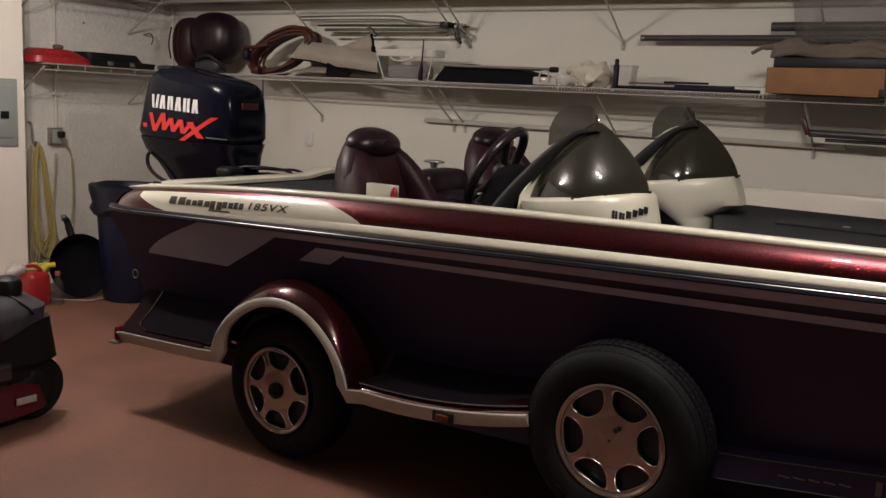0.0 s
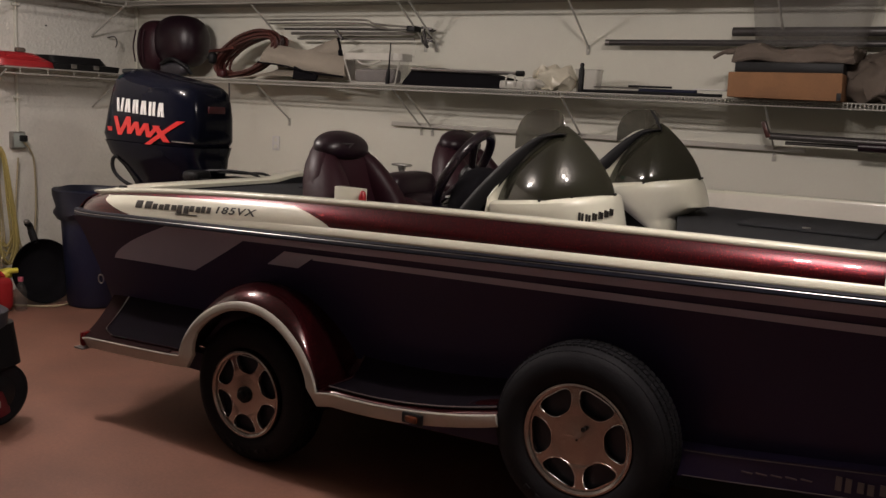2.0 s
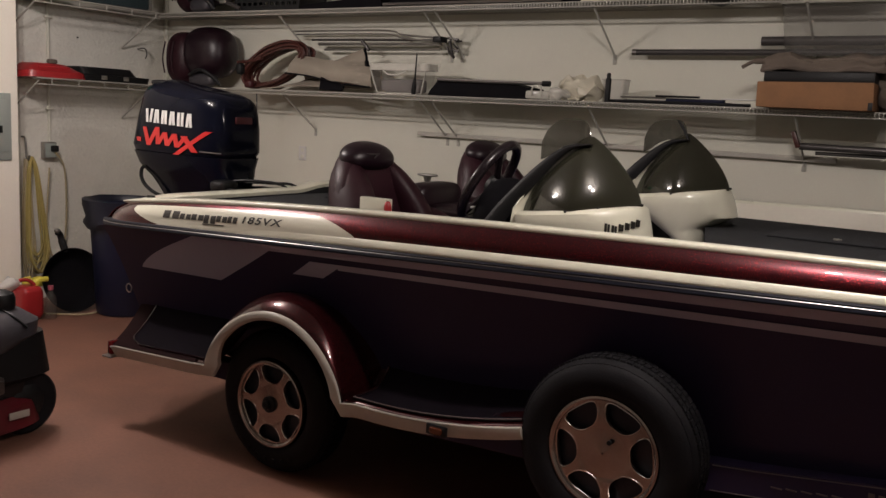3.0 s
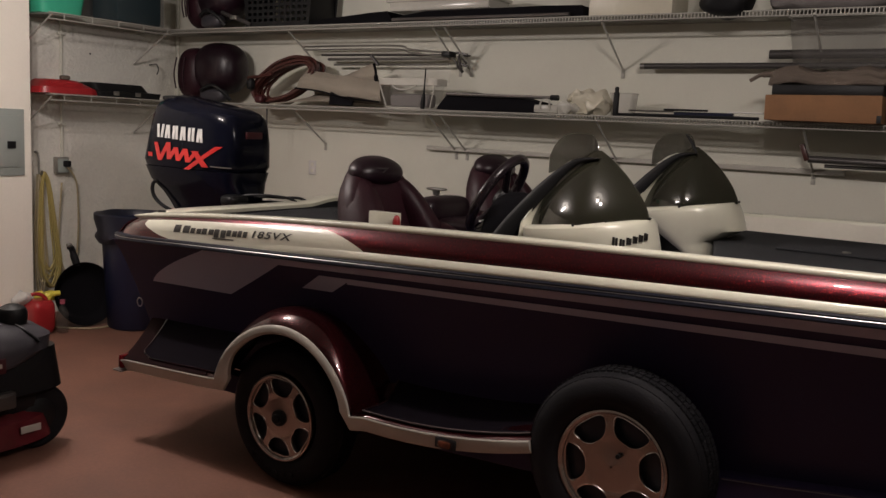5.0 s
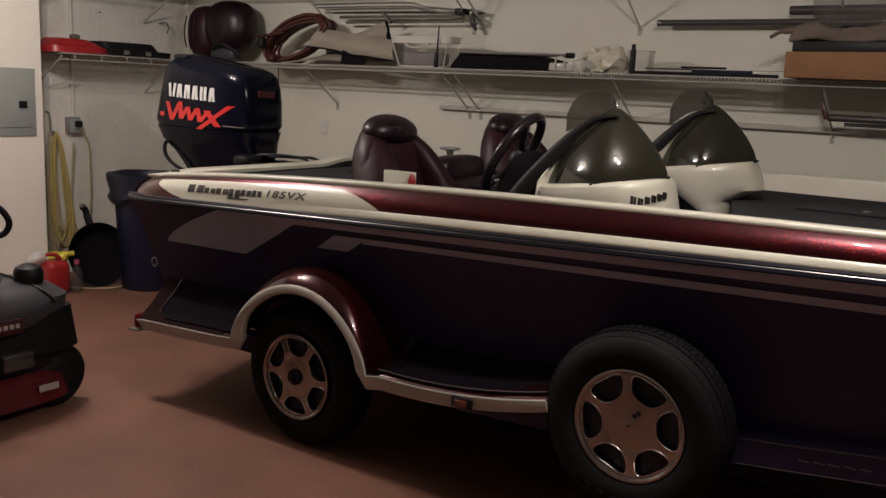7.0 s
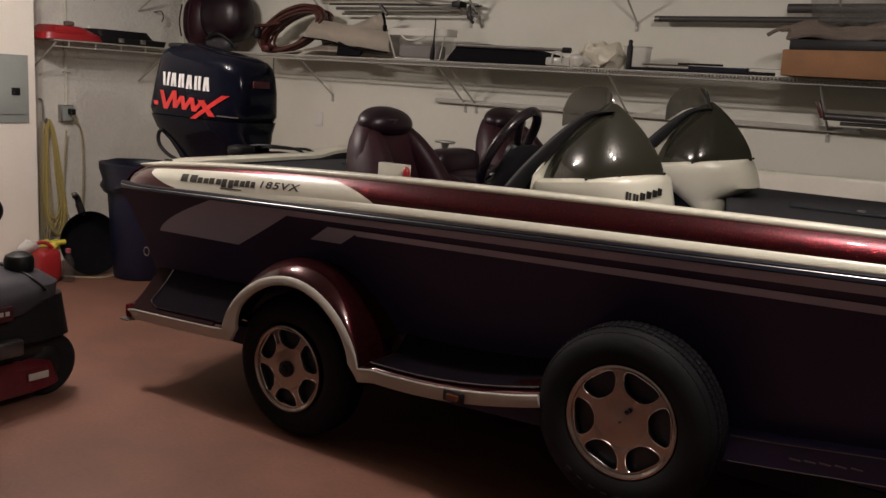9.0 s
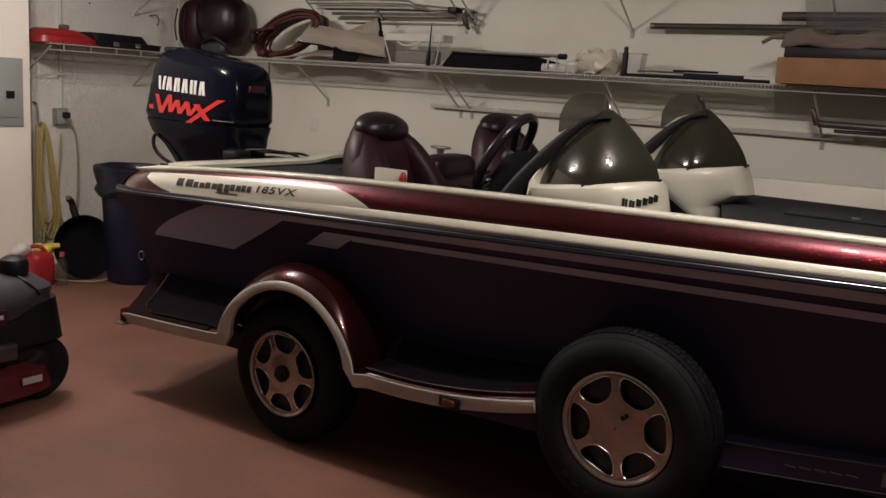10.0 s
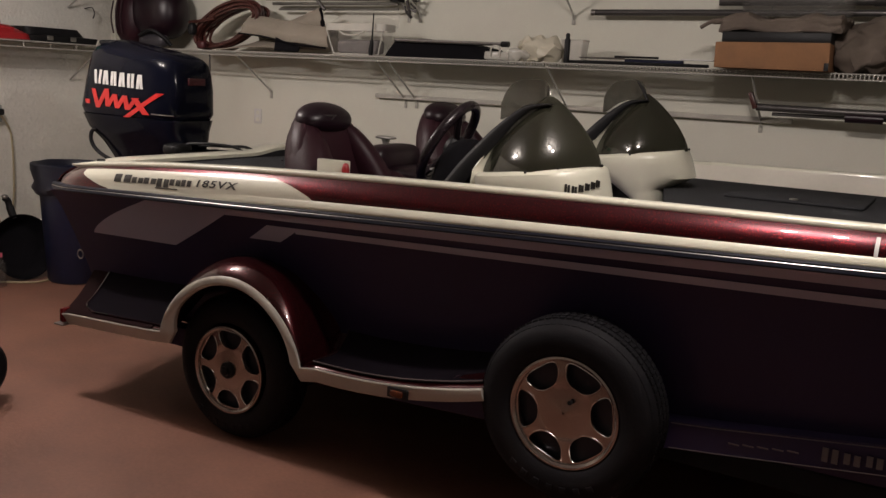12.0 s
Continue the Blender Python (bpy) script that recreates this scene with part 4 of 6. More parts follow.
near_console = console(-1.43, 3.22, 0.03, 0.0)
far_console = console(-1.378, 4.22, 0.26, 0.026)
# added black plate fills the dark gap beside the far console
part("gap_plate", box(-1.56, -1.24, 4.24, 4.26, 0.90, 1.27, 0.004), M_BLACK, far_console, "black plate filling the gap beside the console")
for i in range(6):
    # plain dark blocks low on the side of the console
    a = radians(-50 + i * 7.0)
    lx, ly = -1.43 + 0.2715 * math.cos(a) ** 0.8, 3.22 - 0.2365 * abs(math.sin(a)) ** 0.85
    h = 0.027 if i else 0.038
    place = pose(lx, ly, 1.219 + 0.005 * i, 0, 0, math.degrees(a) + 90)
    bits = [box(-0.0095, -0.002, -0.003, 0.003, 0, h), box(0.002, 0.0095, -0.003, 0.003, 0, h - 0.003)]
    part("lettering_shape", moved(joined(*bits), place), M_LETK, near_console)

sw = thing("steering_wheel", (-1.80, 3.28, 1.15), "black three-spoke steering wheel on the console", "steering wheel")
sm = pose(-1.90, 3.30, 1.345, 0, -60, 8)
ringpts = [Vector((0.185 * math.cos(2 * math.pi * k / 40), 0.185 * math.sin(2 * math.pi * k / 40), 0)) for k in range(40)]
part("rim", moved(tube(ringpts, 0.021, 12, cyclic=True), sm), M_GRIP, sw)
for k in range(3):
    a = radians(90 + 120 * k)
    part("spoke", moved(tube([(0.03 * math.cos(a), 0.03 * math.sin(a), -0.03), (0.18 * math.cos(a), 0.18 * math.sin(a), 0)], 0.016), sm), M_GRIP, sw)
part("hub", moved(lathe([(0.001, -0.05), (0.05, -0.05), (0.055, -0.02), (0.04, 0.0), (0.001, 0.005)], seg=24, caps=False), sm), M_BLACK, sw)
part("column", tube([(-1.88, 3.30, 1.325), (-1.68, 3.27, 1.20)], 0.04, 14), M_BLACK, sw)
part("dash_pod", superbox(-1.825, 3.29, 1.195, 0.085, 0.18, 0.175, 0.85, shape=lambda p: Vector((p.x + 0.14 * p.z, p.y, p.z))), M_FABRICK, sw, "black instrument pod")
part("gauge_face", box(-1.922, -1.912, 3.19, 3.24, 1.235, 1.243, 0.001), M_LETW, sw)

# ---- outboard motor
om = thing("outboard_motor", (-4.1, YC, 0.45), "gloss black outboard motor with white and red lettering shapes", "outboard motor")
MX0, MX1, MY0, MY1 = -4.77, -3.96, 3.645, 4.095


def cowl_ring(z, grow, front_cut=0.0, back_cut=0.0):
    ax, ay = (MX1 - MX0) / 2 + grow, (MY1 - MY0) / 2 + grow
    out = []
    for k in range(56):
        a = 2 * math.pi * k / 56
        ca, sa = math.cos(a), math.sin(a)
        x = math.copysign(abs(ca) ** 0.42, ca)
        y = math.copysign(abs(sa) ** 0.42, sa)
        zz = z - 0.055 * (x + 1) / 2 * max(0, (z - 1.22) / 0.5)
        px2 = (MX0 + MX1) / 2 + ax * x - (front_cut if x > 0 else -back_cut) * abs(x)
        out.append(Vector((px2, YC + ay * y * (1 - 0.10 * max(0, x)), zz)))
    return out


cow = part("cowl", loft([cowl_ring(1.305, -0.01, 0.01, -0.035), cowl_ring(1.34, 0.0, 0.0, -0.035), cowl_ring(1.50, -0.002, 0.0, 0.01), cowl_ring(1.60, -0.006, 0.01, 0.04), cowl_ring(1.665, -0.014, 0.02, 0.055), cowl_ring(1.70, -0.035, 0.03, 0.05), cowl_ring(1.728, -0.08, 0.04, 0.03), cowl_ring(1.745, -0.13, 0.07, 0.02), cowl_ring(1.752, -0.18, 0.09, 0.02)]), M_BLACKG, om, "gloss black engine cowl")
part("cowl_base", loft([cowl_ring(0.98, -0.12, -0.10, 0.09), cowl_ring(1.08, -0.085, -0.07, 0.06), cowl_ring(1.14, -0.06, -0.05, 0.04), cowl_ring(1.18, -0.04, -0.03, 0.01), cowl_ring(1.22, -0.02, 0.0, -0.01), cowl_ring(1.30, -0.004, 0.0, -0.035), cowl_ring(1.304, -0.02, 0.0, -0.03)]), M_BLACKG, om, "gloss black lower cowl")
part("top_vent", superbox(-4.62, YC, 1.728, 0.07, 0.13, 0.018, 0.5), M_BLACK, om, "raised air intake")
part("midsection", loft([[Vector((-4.30 + dx * k + 0.02, YC + dy * k, z)) for dx, dy in ((-0.17, -0.07), (0.14, -0.10), (0.2, 0), (0.14, 0.10), (-0.17, 0.07), (-0.22, 0))] for z, k in ((0.60, 0.75), (0.80, 0.8), (1.05, 1.0), (1.20, 1.4))]), M_BLACK, om)
part("lower_unit", superbox(-4.32, YC, 0.50, 0.24, 0.05, 0.06, 0.8), M_BLACK, om)
part("cavitation_plate", box(-4.64, -4.08, YC - 0.09, YC + 0.09, 0.66, 0.672, 0.004), M_BLACK, om)
part("skeg", plate([(-4.48, 0.47), (-4.18, 0.47), (-4.31, 0.30), (-4.42, 0.30)], YC - 0.006, YC + 0.006), M_BLACK, om)
hb = part("propeller_hub", lathe([(0.045, -4.56), (0.05, -4.64), (0.02, -4.68)], "x", (0, YC, 0.50), 20), M_STEEL, om)
for k in range(3):
    a = 2 * math.pi * k / 3
    part("blade", moved(superbox(0, 0, 0.12, 0.012, 0.06, 0.085, 0.9, 16, 10), pose(-4.62, YC, 0.50, math.degrees(a), 0, 0) @ pose(0, 0, 0, 0, 0, 25)), M_STEEL, hb)
part("clamp_bracket", box(-4.12, -3.80, YC - 0.13, YC + 0.13, 0.72, 1.12, 0.02), M_BLACK, om)
part("jack_plate", box(-3.98, -3.81, YC - 0.17, YC + 0.17, 0.75, 1.12, 0.01), M_BLACK, om)
part("tilt_hose", tube(curve([(-4.62, 3.70, 1.21), (-4.665, 3.68, 1.19), (-4.675, 3.68, 1.13), (-4.64, 3.69, 1.075), (-4.56, 3.71, 1.03), (-4.46, 3.76, 1.00)], 8), 0.012), M_BLACK, om, "looped black hose")
for k, (dy, dz) in enumerate(((0.0, 0.0), (0.09, -0.015))):
    part("rigging_hose", tube(curve([(-4.02, 3.78 + dy, 1.15 + dz), (-3.92, 3.82 + dy, 1.165 + dz), (-3.82, 3.88 + dy, 1.165 + dz), (-3.72, 3.96 + dy, 1.145), (-3.64, 4.02 + dy, 1.06)], 8), 0.0085), M_BLACK, om, "black rigging hose")
part("front_clamp", superbox(-3.99, 3.74, 1.13, 0.06, 0.08, 0.035, 0.6), M_BLACK, om)
part("lower_cover", superbox(-4.34, YC, 0.94, 0.26, 0.14, 0.10, 0.5), M_BLACK, om)


def on_cowl(x0, x1, z0, z1, lean=0.0, drop=0.0, out=0.004):
    y = MY0
    def f(u, v):
        x = x0 + (x1 - x0) * u + lean * v
        z = z0 + (z1 - z0) * v - drop * (x - x0)
        k = abs((x - (MX0 + MX1) / 2) / ((MX1 - MX0) / 2))
        yy = y + 0.225 * (1 - (1 - min(1, k) ** 4.76) ** 0.21) + 0.012 * max(0, (z - 1.5) / 0.13) + max(0, (x + 4.365)) * 0.058
        return Vector((x, yy - out, z))
    return sheet(f, 8, 6, 0.003)


zt = 1.482
for i in range(6):
    x = -4.588 + i * 0.0705
    w = 0.061
    d = 0.05 * (x + 4.588)
    k = (-0.010, 0.010, 0.004, 0.010, 0.0, 0.010)[i]
    legs = [on_cowl(x + 0.004, x + w * 0.42, zt - d, zt + 0.082 - d, k), on_cowl(x + w * 0.58, x + w - 0.004, zt - d, zt + 0.082 - d, -k)]
    part("lettering_shape", joined(*legs), M_LETW, cow, "plain white lettering block")
# red brush-stroke emblem: a zigzag ribbon with a rising tail
zig = [(-4.60, 1.445), (-4.56, 1.345), (-4.475, 1.448), (-4.47, 1.355), (-4.405, 1.42), (-4.385, 1.35), (-4.32, 1.415), (-4.30, 1.345), (-4.225, 1.405)]
for k, ((xa, za), (xb, zb)) in enumerate(zip(zig, zig[1:])):
    lo, hi = ((xa, za), (xb, zb)) if za < zb else ((xb, zb), (xa, za))
    part("emblem_stroke", on_cowl(lo[0] - 0.020, lo[0] + 0.017, lo[1] - 0.006, hi[1] + 0.006, hi[0] - lo[0], 0, 0.004 + 0.0003 * k), M_LETR, cow, "red brush-stroke emblem")
part("emblem_stroke", on_cowl(-4.335, -4.285, 1.296, 1.446, 0.255, 0, 0.007), M_LETR, cow)
part("emblem_stroke", on_cowl(-4.18, -4.13, 1.318, 1.41, -0.09, 0, 0.0075), M_LETR, cow)
part("emblem_stroke", on_cowl(-4.70, -4.64, 1.358, 1.385, 0.0, 0, 0.006), M_LETR, cow)
part("emblem_bar", on_cowl(-4.12, -3.99, 1.322, 1.329, 0.0, 0.03), M_LETG, cow)
part("side_emblem", box(-3.968, -3.956, 3.80, 3.93, 1.50, 1.54, 0.002), M_BADGE, cow, "dull red emblem on the cowl front")

# ---------------------------------------------------------------- the trailer
tr = thing("boat_trailer", (-2.63, YC, 0), "burgundy boat trailer with white-edged fenders", "trailer")
FY = 2.685  # outer face of the fender


def fender_line():
    """Upper outline of the fender seen from the side, stern to bow: (x, z)."""
    pts = [(-3.64, 0.414), (-3.60, 0.421), (-3.45, 0.427), (-3.25, 0.436), (-3.06, 0.446)]
    for k in range(27):
        a = math.pi * (1 - k / 26)
        c = math.cos(a)
        pts.append((-2.557 + (0.410 if c < 0 else 0.382) * c, 0.454 + 0.309 * max(0.0, 1 - c * c) ** 0.67))
    pts += [(x, 0.466 + 0.19 * (x + 2.03) ** 2) for x in (-2.10, -2.0, -1.9, -1.8, -1.7, -1.6, -1.5, -1.42, -1.36)]
    return pts


LINE = fender_line()


def fender(side):
    def y_at(d):
        return YC + side * (YC - FY - d)

    def crown(x, z, d):
        # the fender top swells a little behind its edge
        k = max(0.0, min(1.0, (z - 0.47) / 0.25))
        up = 0.19 * (d / 0.30) ** 1.6 if x < -2.5 else 0.13 * max(0.0, (d - 0.17) / 0.13) ** 1.6
        return 0.045 * k * math.sin(min(1, d / 0.16) * math.pi / 2) + (1 - k) * up
    rg = []
    for x, z in LINE:
        k = 0.35 + 0.65 * max(0.0, min(1.0, (z - 0.47) / 0.2))
        tuck = 0.045 * (1 - max(0.0, min(1.0, (z - 0.47) / 0.06)))
        top = [(tuck, -0.035), (0.6 * tuck + 0.002, -0.016), (0.2 * tuck + 0.008, -0.004), (0.024, 0.008 * k), (0.045, 0.018 * k), (0.075, 0.024 * k), (0.11, 0.024 * k), (0.15, 0.02 * k), (0.18, 0.01 * k)] + [(d, 0.0) for d in (0.20, 0.22, 0.24, 0.26, 0.28, 0.30)]
        low = [(0.305, -0.03), (0.27, -0.035), (0.24, -0.035), (0.21, -0.03), (0.17, -0.03), (0.10, -0.03)]
        rear = max(0.0, min(1.0, (-3.25 - x) / 0.4))
        rg.append([Vector((x - 0.35 * d * rear, y_at(d), z + crown(x, z, d) + o)) for d, o in top + low])
    fd = part("fender", loft(rg), M_FENDER, tr, "burgundy metal-flake trailer fender")
    rg = []
    for i, (x, z) in enumerate(LINE):
        arch = max(0.0, min(1.0, (z - 0.455) / 0.15)) ** 0.8
        w = 0.064 * (1 - arch) + 0.041 * arch
        # the straight skirts lean in at the foot, more so behind the wheel
        lean = (1 - arch) * (0.030 if x < -2.6 else 0.012)
        a = Vector(LINE[max(0, i - 1)])
        b = Vector(LINE[min(len(LINE) - 1, i + 1)])
        d = (b - a).normalized()
        nx, nz = d[1], -d[0]
        bulge = 0.009 * arch
        prof = ((0.002, 0.006), (0.001, -0.001 - 0.3 * bulge), (0.005, -0.003 - 0.6 * bulge), (w * 0.35, -0.003 - bulge + 0.35 * lean), (w * 0.75, -0.003 - 0.8 * bulge + 0.75 * lean), (w - 0.002, -0.002 + lean), (w, lean), (w, 0.020 + lean))
        rg.append([Vector((x + nx * q, y_at(o), z + nz * q)) for q, o in prof])
    part("white_trim", loft(rg), M_TRIMW, fd, "white fender edge trim")
    flat = [q for q in LINE if q[1] < 0.452 and q[0] < -2.9 or q[0] > -2.15]
    for x0, x1, d1 in ((-2.13, -1.37, 0.265), (-3.60, -3.0, 0.262)):
        def pad_at(u, v, up=0.012):
            x = x0 + (x1 - x0) * u
            if x0 < -3:
                # the stern edge slants back and is rounded at its foot
                x = x0 + (x1 - x0) * (1 - (1 - u) * (0.90 - 0.16 * max(0.0, 1 - v / 0.22) ** 2))
            z = float(np.interp(x, [q[0] for q in flat], [q[1] for q in flat]))
            d = 0.030 + d1 * v
            return Vector((x - 0.35 * d * max(0.0, min(1.0, (-3.25 - x) / 0.4)), y_at(d), z + crown(x, z, d) + up))
        pad = part("tread_pad", sheet(pad_at, 16, 14, 0.003), M_PADK, fd, "dark rubber tread pad")
        edge = [pad_at(0.0, 0.90 - 0.06 * k, 0.014) for k in range(15)] + [pad_at(k / 16, 0.0, 0.014) for k in range(17)]
        part("pad_edge", tube(edge, 0.0050, 6), M_BORDER, pad, "glossy dark border of the pad")
    # added sheet, darker than the fender, hides the lamp glare on its step
    def step_at(u, v):
        x = -3.642 + 0.60 * u
        z = float(np.interp(x, [q[0] for q in flat], [q[1] for q in flat]))
        d = 0.006 + 0.288 * v
        return Vector((x - 0.35 * d * max(0.0, min(1.0, (-3.25 - x) / 0.4)), y_at(d), z + crown(x, z, d) + (0.009 if v > 0.05 else 0.002)))
    part("step_cover", sheet(step_at, 14, 16, 0.003), M_STEPCOVER, fd, "dull burgundy cover dimming the glare on the step behind the wheel")
    part("inner_panel", sheet(lambda u, v: Vector((LINE[round(u * 40)][0], y_at(0.30), 0.40 + (LINE[round(u * 40)][1] - 0.40) * v)), 40, 2, 0.006), M_BLACK, fd)
    mk = part("marker_light", box(-1.745, -1.655, y_at(-0.012) - 0.006, y_at(-0.012) + 0.006, 0.437, 0.477, 0.003), M_BLACK, fd)
    part("lens", superbox(-1.70, y_at(-0.02), 0.457, 0.028, 0.008, 0.014, 0.5, 16, 8), M_AMBER, mk, "amber lens")
    tl = part("tail_light", box(-3.664, -3.632, y_at(0.03) - 0.03, y_at(0.03) + 0.03, 0.366, 0.436, 0.008), M_TAIL, fd, "dark red tail light")
    part("light_guard", box(-3.690, -3.625, y_at(0.02) - 0.032, y_at(0.02) + 0.032, 0.352, 0.361, 0.003), M_CHROME, tl, "small chrome guard")
    return fd


for side in (-1, 1):
    fender(side)


def rim_holes(r0, r1, n=6):
    """Outlines of the six rounded openings between the spokes."""
    out = []
    for k in range(n):
        mid = 2 * math.pi * (k + 0.5) / n
        loop = []
        for q in range(28):
            t = 2 * math.pi * q / 28
            rad = (r0 + r1) / 2 + (r1 - r0) / 2 * math.copysign(abs(math.sin(t)) ** 0.75, math.sin(t))
            f = (rad - r0) / (r1 - r0)
            wid = (0.038 + 0.041 * f ** 0.8) * math.copysign(abs(math.cos(t)) ** 0.6, math.cos(t))
            loop.append((rad * math.cos(mid) - wid * math.sin(mid), rad * math.sin(mid) + wid * math.cos(mid)))
        out.append(loop)
    return out


def face_dish(r, x, z):
    """Depth of the rim's face: a low six-sided cone whose ridges run out along the spokes."""
    a = math.atan2(z, x)
    ridge = 0.5 + 0.5 * math.cos(6 * a)
    k = max(0.0, 1 - r / 0.175)
    return -0.016 * k + 0.006 * (1 - ridge) * min(1.0, r / 0.06) * min(1.0, max(0.0, 0.19 - r) / 0.05)


def wheel(name, label, cx, cy, cz, spin, parent_group, off=(0.0, 0.0, 0.0)):
    """Wheel whose outer face looks along -y; cy is the outer face of the tyre."""
    w = thing(name, (cx, cy + 0.1, cz - 0.325), label, "wheel", parent_group)
    prof = [(0.200, 0.018), (0.215, 0.006), (0.255, 0.0), (0.283, 0.006), (0.300, 0.018), (0.3155, 0.040), (0.3185, 0.070), (0.3185, 0.125), (0.3155, 0.155), (0.300, 0.178), (0.280, 0.192), (0.25, 0.198), (0.21, 0.19), (0.195, 0.175)]
    ty = part("tyre", lathe(prof, "y", (cx, cy, cz), 72, caps=False), M_TYRE, w, "black rubber tyre")
    # tread blocks round the tyre, in five rows
    bm = bmesh.new()
    for row, (ya, yb, r) in enumerate(((0.022, 0.044, 0.3105), (0.050, 0.078, 0.3182), (0.084, 0.112, 0.3186), (0.118, 0.146, 0.3182), (0.152, 0.174, 0.3105))):
        n = 80
        for k in range(n):
            a0 = 2 * math.pi * (k + 0.25 * row) / n
            a1 = a0 + 2 * math.pi / n * 0.84
            sk = 0.012 * (1 if row % 2 else -1)
            vs = []
            for rr, g in ((r - 0.006, 0.0), (r + 0.0048, 0.0012)):
                ta, tb = (-0.009 if row == 0 else 0.0), (-0.009 if row == 4 else 0.0)
                for a, y, dr in ((a0 + g * 2, ya + g, ta), (a1 - g * 2, ya + g, ta), (a1 - g * 2 + sk, yb - g, tb), (a0 + g * 2 + sk, yb - g, tb)):
                    vs.append(bm.verts.new((cx + (rr + dr) * math.cos(a), cy + y, cz + (rr + dr) * math.sin(a))))
            bm.faces.new(vs[4:])
            for i in range(4):
                j = (i + 1) % 4
                bm.faces.new((vs[i], vs[j], vs[4 + j], vs[4 + i]))
    part("tread", bm, M_TYRE, ty, kind="stuff")
    # raised plain bars in place of the sidewall writing
    for k in range(7):
        a = radians(-128 + k * 11)
        part("sidewall_bar", moved(box(-0.011, 0.011, -0.003, 0.002, -0.010, 0.010, 0.001), pose(cx + 0.262 * math.cos(a), cy, cz + 0.262 * math.sin(a), 0, -math.degrees(a) + 90, 0)), M_TYRE, ty)
    cx, cy, cz = cx + off[0], cy + off[1], cz + off[2]
    circ = [(0.183 * math.cos(2 * math.pi * k / 64), 0.183 * math.sin(2 * math.pi * k / 64)) for k in range(64)]
    face = plate(circ, 0.030, 0.052, rim_holes(0.094, 0.172))
    for v in face.verts:
        r = math.hypot(v.co.x, v.co.z)
        v.co.y += face_dish(r, v.co.x, v.co.z)
    rim = part("rim", moved(face, pose(cx, cy, cz) @ pose(0, 0, 0, 0, spin, 0)), M_ALLOY, w, "six-spoke cast alloy rim")
    for loop in rim_holes(0.094, 0.172):
        pts = [Vector((x, 0.031 + face_dish(math.hypot(x, z), x, z), z)) for x, z in loop]
        part("opening_edge", moved(tube(pts, 0.0030, 6, cyclic=True), pose(cx, cy, cz) @ pose(0, 0, 0, 0, spin, 0)), M_POLISH, rim, "polished edge")
    part("rim_lip", lathe([(0.178, 0.034), (0.180, 0.022), (0.188, 0.016), (0.195, 0.018), (0.197, 0.03), (0.190, 0.06), (0.180, 0.10), (0.178, 0.10), (0.178, 0.05)], "y", (cx, cy, cz), 64, caps=False), M_ALLOY, rim)
    # shallow barrel, its recess shade put into the dark colour
    part("barrel", lathe([(0.178, 0.06), (0.168, 0.10), (0.165, 0.16), (0.09, 0.15), (0.02, 0.15)], "y", (cx, cy, cz), 40), M_ALLOYD, rim, "wheel barrel coloured dark like a deep recess")
    # low star in the middle, its six soft ridges running out along the spokes
    star = []
    for q in (0.094, 0.085, 0.070, 0.050, 0.026, 0.004):
        ring = []
        for k in range(36):
            a = math.pi * k / 18
            dish = -0.0070 * (1 - q / 0.094) ** 1.4 + 0.0008 * (1 - math.cos(6 * a)) * (q / 0.094) * (1 - q / 0.094)
            ring.append((q * math.cos(a), 0.0284 + dish, q * math.sin(a)))
        star.append(ring)
    part("star", moved(loft(star, True, False), pose(cx, cy, cz) @ pose(0, 0, 0, 0, spin, 0)), M_ALLOY, rim, "low star centre")
    cap = lathe([(0.038, 0.024), (0.036, 0.012), (0.026, 0.006), (0.001, 0.005)], "y", (cx, cy, cz), 28, caps=False)
    return w, rim, cap


w1, rim1, cap1 = wheel("trailer_wheel", "trailer wheel with black tyre and six-spoke alloy rim", -2.636, 2.765, 0.3255, 2, "trailer wheels", (-0.010, -0.014, -0.008))
part("hub_cap", cap1, M_BLACK, rim1, "black hub cap")
part("grease_cap", lathe([(0.022, 0.006), (0.020, -0.006), (0.012, -0.012)], "y", (-2.646, 2.751, 0.3175), 20), M_BLACK, rim1)
copy_thing(w1, Matrix.Translation((-2.628, 2 * YC - 2.865, 0.0005)) @ Matrix.Rotation(math.pi, 4, "Z"))
w2, rim2, cap2 = wheel("spare_wheel", "spare wheel with black tyre and alloy rim on the trailer side", -1.055, 2.675, 0.528, 23, "trailer wheels")
cap2.free()
part("lock_bolt", lathe([(0.008, 0.020), (0.008, 0.008)], "y", (-1.030, 2.675, 0.574), 14), M_BLACK, rim2)

